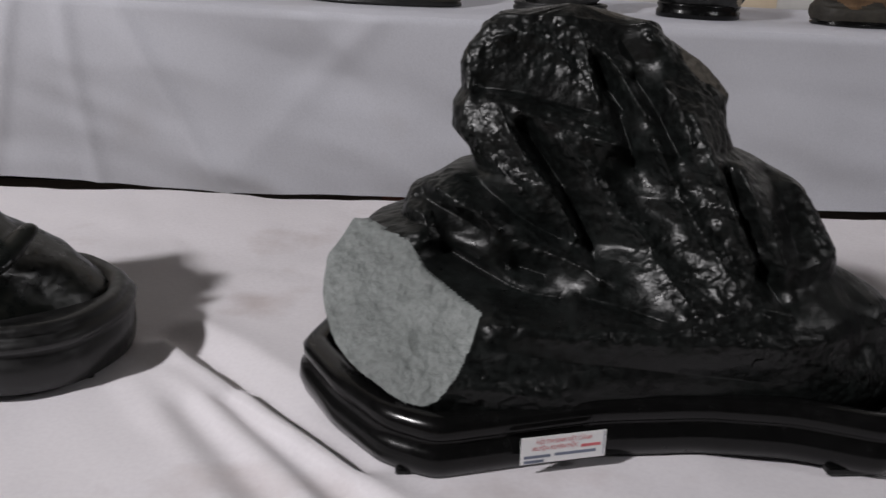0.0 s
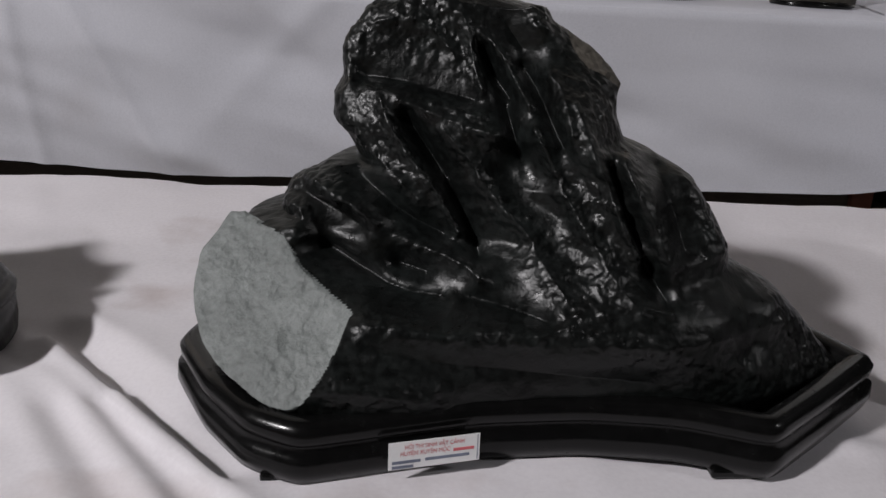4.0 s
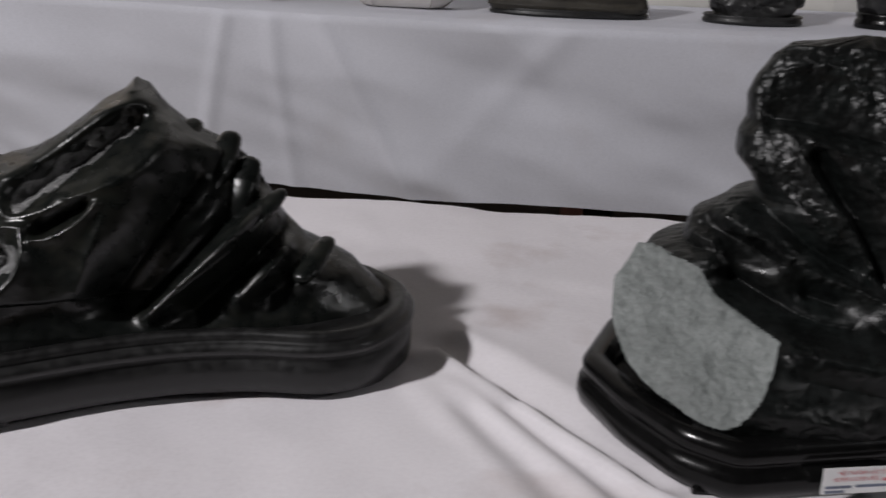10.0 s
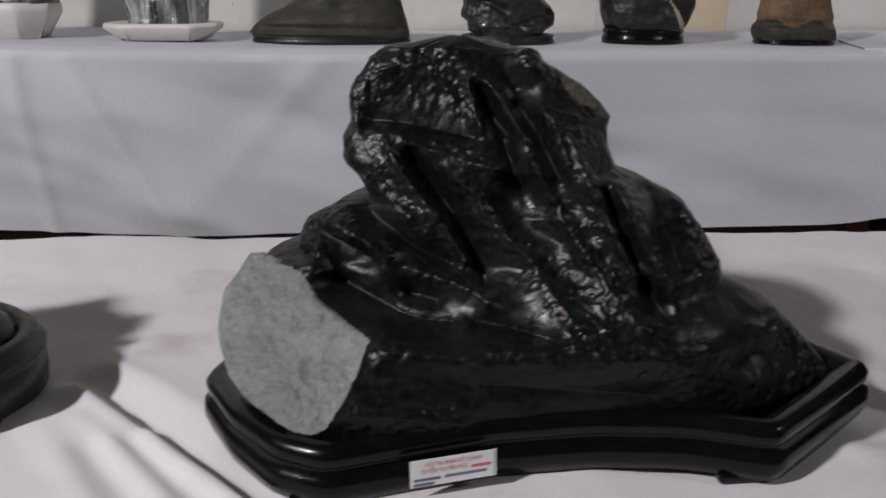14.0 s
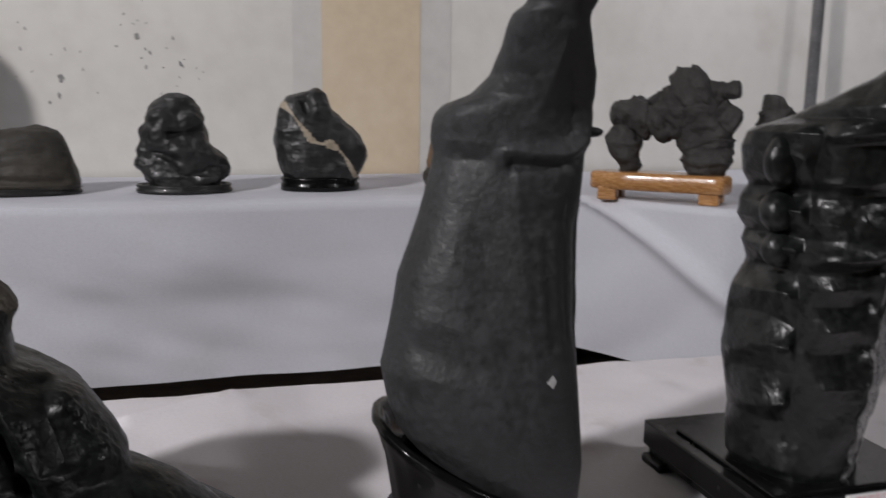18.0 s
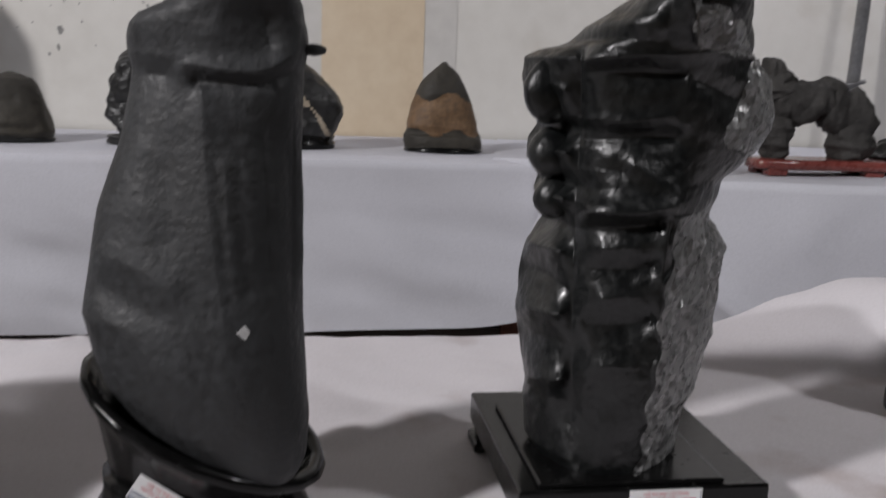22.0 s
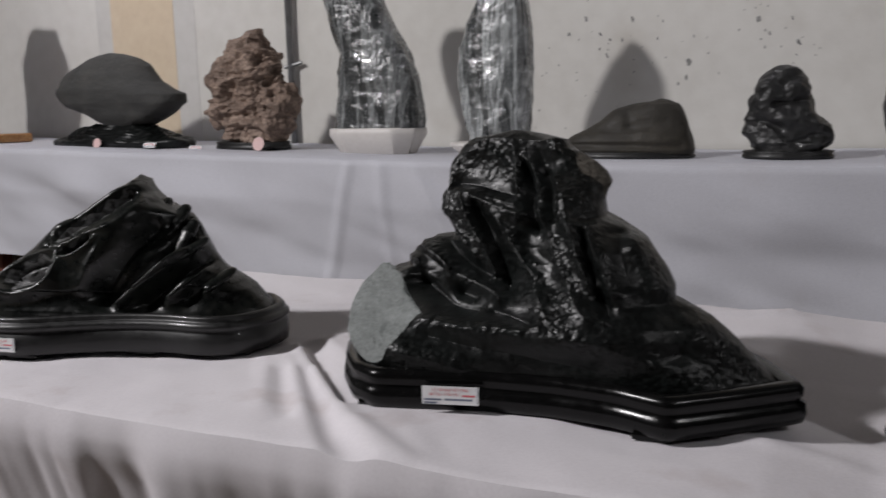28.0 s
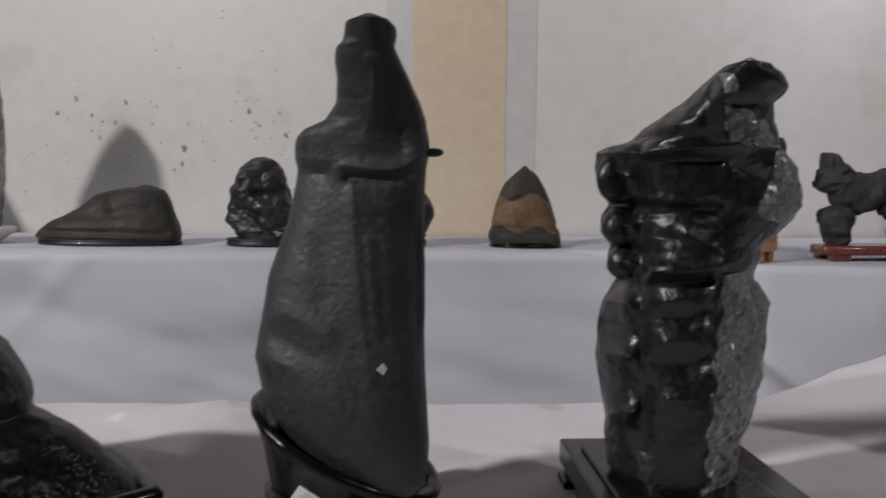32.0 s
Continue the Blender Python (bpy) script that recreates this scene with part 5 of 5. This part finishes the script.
def plinth(x, y, z, w, h, label):
    t = thing("plinth", (x, y, z), 0, label, "plinth")
    q = ring([(-w, -.05), (-w * .62, -.11), (w * .62, -.11), (w, -.05), (w, .06), (w * .6, .11), (-w * .6, .11), (-w, .06)], 96, 1)
    moulding("block", q, [(.05, 0), (.045, .004), (.0, h * .72), (.0, h - .006), (.006, h), (.02, h)], M_PLINTH, t)
    return t


ZL = BACK + .021 * .75
plinth(-.975, YB, ZL - .005, .20, .105, "cream painted faceted plinth under a banded rock")
back_stone(-.975, YB, ZL + .098, "tall grey banded rock with wet shine on a plinth", [(.0, -.185, .205, -.10, .10), (.03, -.19, .208, -.10, .10), (.10, -.18, .195, -.10, .10), (.17, -.17, .185, -.095, .095), (.24, -.155, .172, -.09, .09), (.30, -.14, .158, -.085, .085), (.36, -.165, .12, -.08, .08), (.42, -.185, .075, -.075, .075), (.48, -.205, .04, -.07, .07), (.55, -.225, .01, -.06, .06), (.62, -.22, -.04, -.05, .05), (.68, -.20, -.09, -.03, .03)],
           [M_BAND], rough=((6, .012, False), (20, .003, True)), square=.75)
plinth(-.46, YB, ZL - .008, .17, .05, "thin cream plinth under a pale banded rock")
back_stone(-.46, YB, ZL + .040, "tall pale grey banded rock with wet shine, pointed top", [(.0, -.10, .13, -.09, .09), (.06, -.12, .135, -.09, .09), (.14, -.135, .14, -.09, .09), (.24, -.142, .15, -.09, .09), (.34, -.13, .156, -.085, .085), (.42, -.10, .150, -.08, .08), (.50, -.06, .135, -.07, .07), (.57, -.025, .11, -.06, .06), (.62, .0, .085, -.045, .045), (.66, .015, .05, -.02, .02)],
           [M_BAND2], rough=((6, .010, False), (22, .003, True)), square=.75)

# ---- porous brown stone with a pink tag ----
ZC = BACK + .021 * 1.35
back_stone(-1.60, YB, ZC, "brown porous stone full of holes on a dark base", [(0.028, -0.078, 0.070, -0.060, 0.060), (0.074, -0.117, 0.101, -0.080, 0.080), (0.121, -0.148, 0.148, -0.090, 0.090), (0.186, -0.156, 0.176, -0.090, 0.090), (0.242, -0.144, 0.164, -0.090, 0.090), (0.288, -0.160, 0.133, -0.085, 0.085), (0.335, -0.133, 0.113, -0.080, 0.080), (0.381, -0.078, 0.098, -0.060, 0.060), (0.419, -0.016, 0.086, -0.040, 0.040), (0.437, 0.023, 0.070, -0.020, 0.020)],
           [M_CORAL], rough=((9, .034, True), (22, .016, True)), nu=200, nv=160)
oval_stand(-1.60, YB, ZC, .19, .10, .035, M_LACQ2, "flat dark base under a porous stone")
# ---- charcoal mushroom stone ----
ZF = BACK + .021 * 2.0
back_stone(-2.34, YB, ZF, "matt charcoal mushroom-shaped stone spreading over a dark base", [(.07, -.05, .06, -.05, .05), (.11, -.13, .18, -.08, .08), (.14, -.20, .26, -.10, .10), (.17, -.28, .32, -.11, .11), (.20, -.35, .36, -.12, .12), (.24, -.39, .36, -.12, .12), (.265, -.395, .30, -.12, .12), (.30, -.36, .23, -.11, .11), (.34, -.31, .20, -.10, .10), (.38, -.23, .17, -.08, .08), (.41, -.17, .10, -.05, .05), (.42, -.12, .0, -.03, .03)],
           [M_MUSH], rough=((5, .010, False), (22, .003, False)))
t = back_stone(-2.35, YB, ZF, "low craggy black base stone under a mushroom stone", [(.0, -.40, .40, -.13, .13), (.02, -.40, .39, -.13, .13), (.04, -.36, .31, -.11, .11), (.065, -.27, .22, -.09, .09), (.09, -.18, .15, -.07, .07), (.105, -.08, .08, -.05, .05)], [M_FOLD], rough=((9, .010, True), (24, .005, True)))
# ---- dark red pillar ----
ZR = BACK + .021 * 3
st = thing("display_stand", (-3.45, YB, ZR), 0, "varnished brown wooden slab stand under a red stone", "stand", "stone stands")
part("slab", boxed(-.33, .33, -.13, .13, 0, .045, bevel=.008), M_ORANGE, st)
back_stone(-3.47, YB, ZR + .04, "tall dark red-brown rugged stone pillar", [(.0, -.16, .14, -.1, .1), (.15, -.17, .15, -.1, .1), (.3, -.16, .18, -.1, .1), (.42, -.15, .22, -.1, .1), (.5, -.15, .19, -.09, .09), (.65, -.14, .15, -.08, .08), (.8, -.1, .1, -.06, .06)], [M_REDST], rough=((8, .015, True), (24, .006, True)))


def tag(x, y, z, r, mat, label):
    t = thing("round_tag", (x, y, z), 0, label, "tag")
    bm = bmesh.new()
    bmesh.ops.create_cone(bm, cap_ends=True, segments=28, radius1=r, radius2=r, depth=.002)
    bmesh.ops.transform(bm, matrix=pose(0, 0, r, 78, 0, 0), verts=bm.verts)
    part("disc", bm, mat, t)


tag(-1.475, 2.79, ZC, .029, M_PINK, "round pink paper tag leaning on a dark base")
tag(-2.37, 2.77, ZF, .023, M_PINK, "small round pink tag leaning on a black base")
for x, z in ((-2.06, ZF), (-1.80, ZC)):
    card(pose(x, 2.775, z + .012, 62, 0, 0), "small white paper label lying by a stone on the back table", .07, .024)

# ---- root-like stones on the forward table ----


def root_stone(name_label, place, turn, legs, mat):
    """A craggy root-like stone: lumps joined by craggy limbs, one mesh."""
    t = thing("viewing_stone", place, turn, name_label, "stone", "back row stones")
    vs, fs = [], []
    first = 0
    for p, q, r0, r1 in legs:
        p, q = np.array(p), np.array(q)
        n, nu = 26, 30
        w = q - p
        w = w / np.linalg.norm(w)
        u = np.cross(w, [0, 1, .01])
        u /= np.linalg.norm(u)
        v = np.cross(w, u)
        th = np.linspace(0, 2 * np.pi, nu, endpoint=False)
        k = np.linspace(0, 1, n)
        rad = (r0 + (r1 - r0) * k) * np.sqrt(np.clip(1 - (np.abs(2 * k - 1)) ** 8, .02, 1))
        P = p + (q - p) * k[:, None, None] + rad[:, None, None] * (np.cos(th)[None, :, None] * u + np.sin(th)[None, :, None] * v * .8)
        N = np.cos(th)[None, :, None] * u + np.sin(th)[None, :, None] * v + 0 * P
        F = P.reshape(-1, 3)
        F = F + N.reshape(-1, 3) * (.014 * fbm(F, 14, 3, True) + .007 * fbm(F, 40, 2, True))[:, None] * min(1, (r0 + r1) * 12)
        vs.append(F)
        fs += grid_faces(n, nu, True, first)
        fs += [tuple(range(first, first + nu))[::-1], tuple(range(first + (n - 1) * nu, first + n * nu))]
        first += len(F)
    mesh_object("stone_body", np.concatenate(vs), fs, mat, t)
    return t


def wood_stand(x, y, turn, w, d, h, mat, label):
    st = thing("display_stand", (x, y, BACK + .003), turn, label, "stand", "stone stands")
    q = ring([(-w, -d * .7), (-w * .5, -d), (w * .2, -d * .92), (w * .9, -d), (w, 0), (w * .8, d), (-w * .6, d * .9), (-w, d * .5)], 100, 3)
    moulding("slab", q, [(.008, h * .38), (.0, h * .45), (.0, h * .9), (.006, h), (.014, h)], mat, st)
    for sx in (-1, 1):
        for sy in (-1, 1):
            part("foot", boxed(sx * w * .72 - .028, sx * w * .72 + .028, sy * d * .55 - .02, sy * d * .55 + .02, 0, h * .5, bevel=.005), mat, st)
    return st


wood_stand(1.945, 2.395, -42, .205, .07, .084, M_ORANGE, "varnished orange wooden stand with short feet")
root_stone("craggy grey-brown root-like stone arching on two legs", (1.965, 2.39, BACK + .082), -42,
           [((-.115, 0, -.004), (-.15, 0, .15), .022, .045), ((-.18, 0, .17), (-.05, 0, .16), .035, .05), ((-.06, 0, .13), (.05, 0, .21), .05, .07), ((.02, 0, .21), (.11, 0, .26), .065, .07), ((.06, 0, .23), (.11, 0, .08), .065, .06), ((.11, 0, .12), (.11, 0, -.004), .055, .045), ((.12, 0, .18), (.185, 0, .14), .05, .025), ((-.06, 0, .19), (-.03, 0, .24), .026, .015), ((.1, 0, .24), (.19, 0, .245), .035, .014)], M_ROOT)
wood_stand(2.46, 2.38, 0, .20, .075, .045, M_REDW, "dark red lacquered stand with short feet")
root_stone("craggy grey-brown animal-like stone on two stout legs", (2.45, 2.38, BACK + .045), 0,
           [((-.12, 0, -.004), (-.13, 0, .12), .030, .04), ((-.15, 0, .15), (.02, 0, .17), .045, .05), ((-.13, 0, .16), (-.15, 0, .235), .04, .035), ((-.17, 0, .225), (-.12, 0, .235), .032, .03), ((.0, 0, .16), (.04, 0, .22), .035, .03), ((.0, 0, .15), (.14, 0, .12), .05, .05), ((.10, 0, .14), (.11, 0, -.004), .045, .045)], M_ROOT)
wood_stand(2.86, 2.46, 12, .24, .08, .035, M_REDW, "long dark red lacquered stand with short feet")
back_stone(2.87, 2.46, BACK + .034, "long jagged black stone like a low ridge on a red stand", [(.0, -.20, .19, -.06, .06), (.02, -.21, .2, -.065, .065), (.05, -.17, .21, -.06, .06), (.08, -.12, .22, -.05, .05), (.105, -.03, .23, -.045, .045), (.125, .02, .24, -.035, .035), (.14, .09, .23, -.02, .02)], [M_FOLD], turn=12, rough=((10, .010, True), (26, .005, True)))
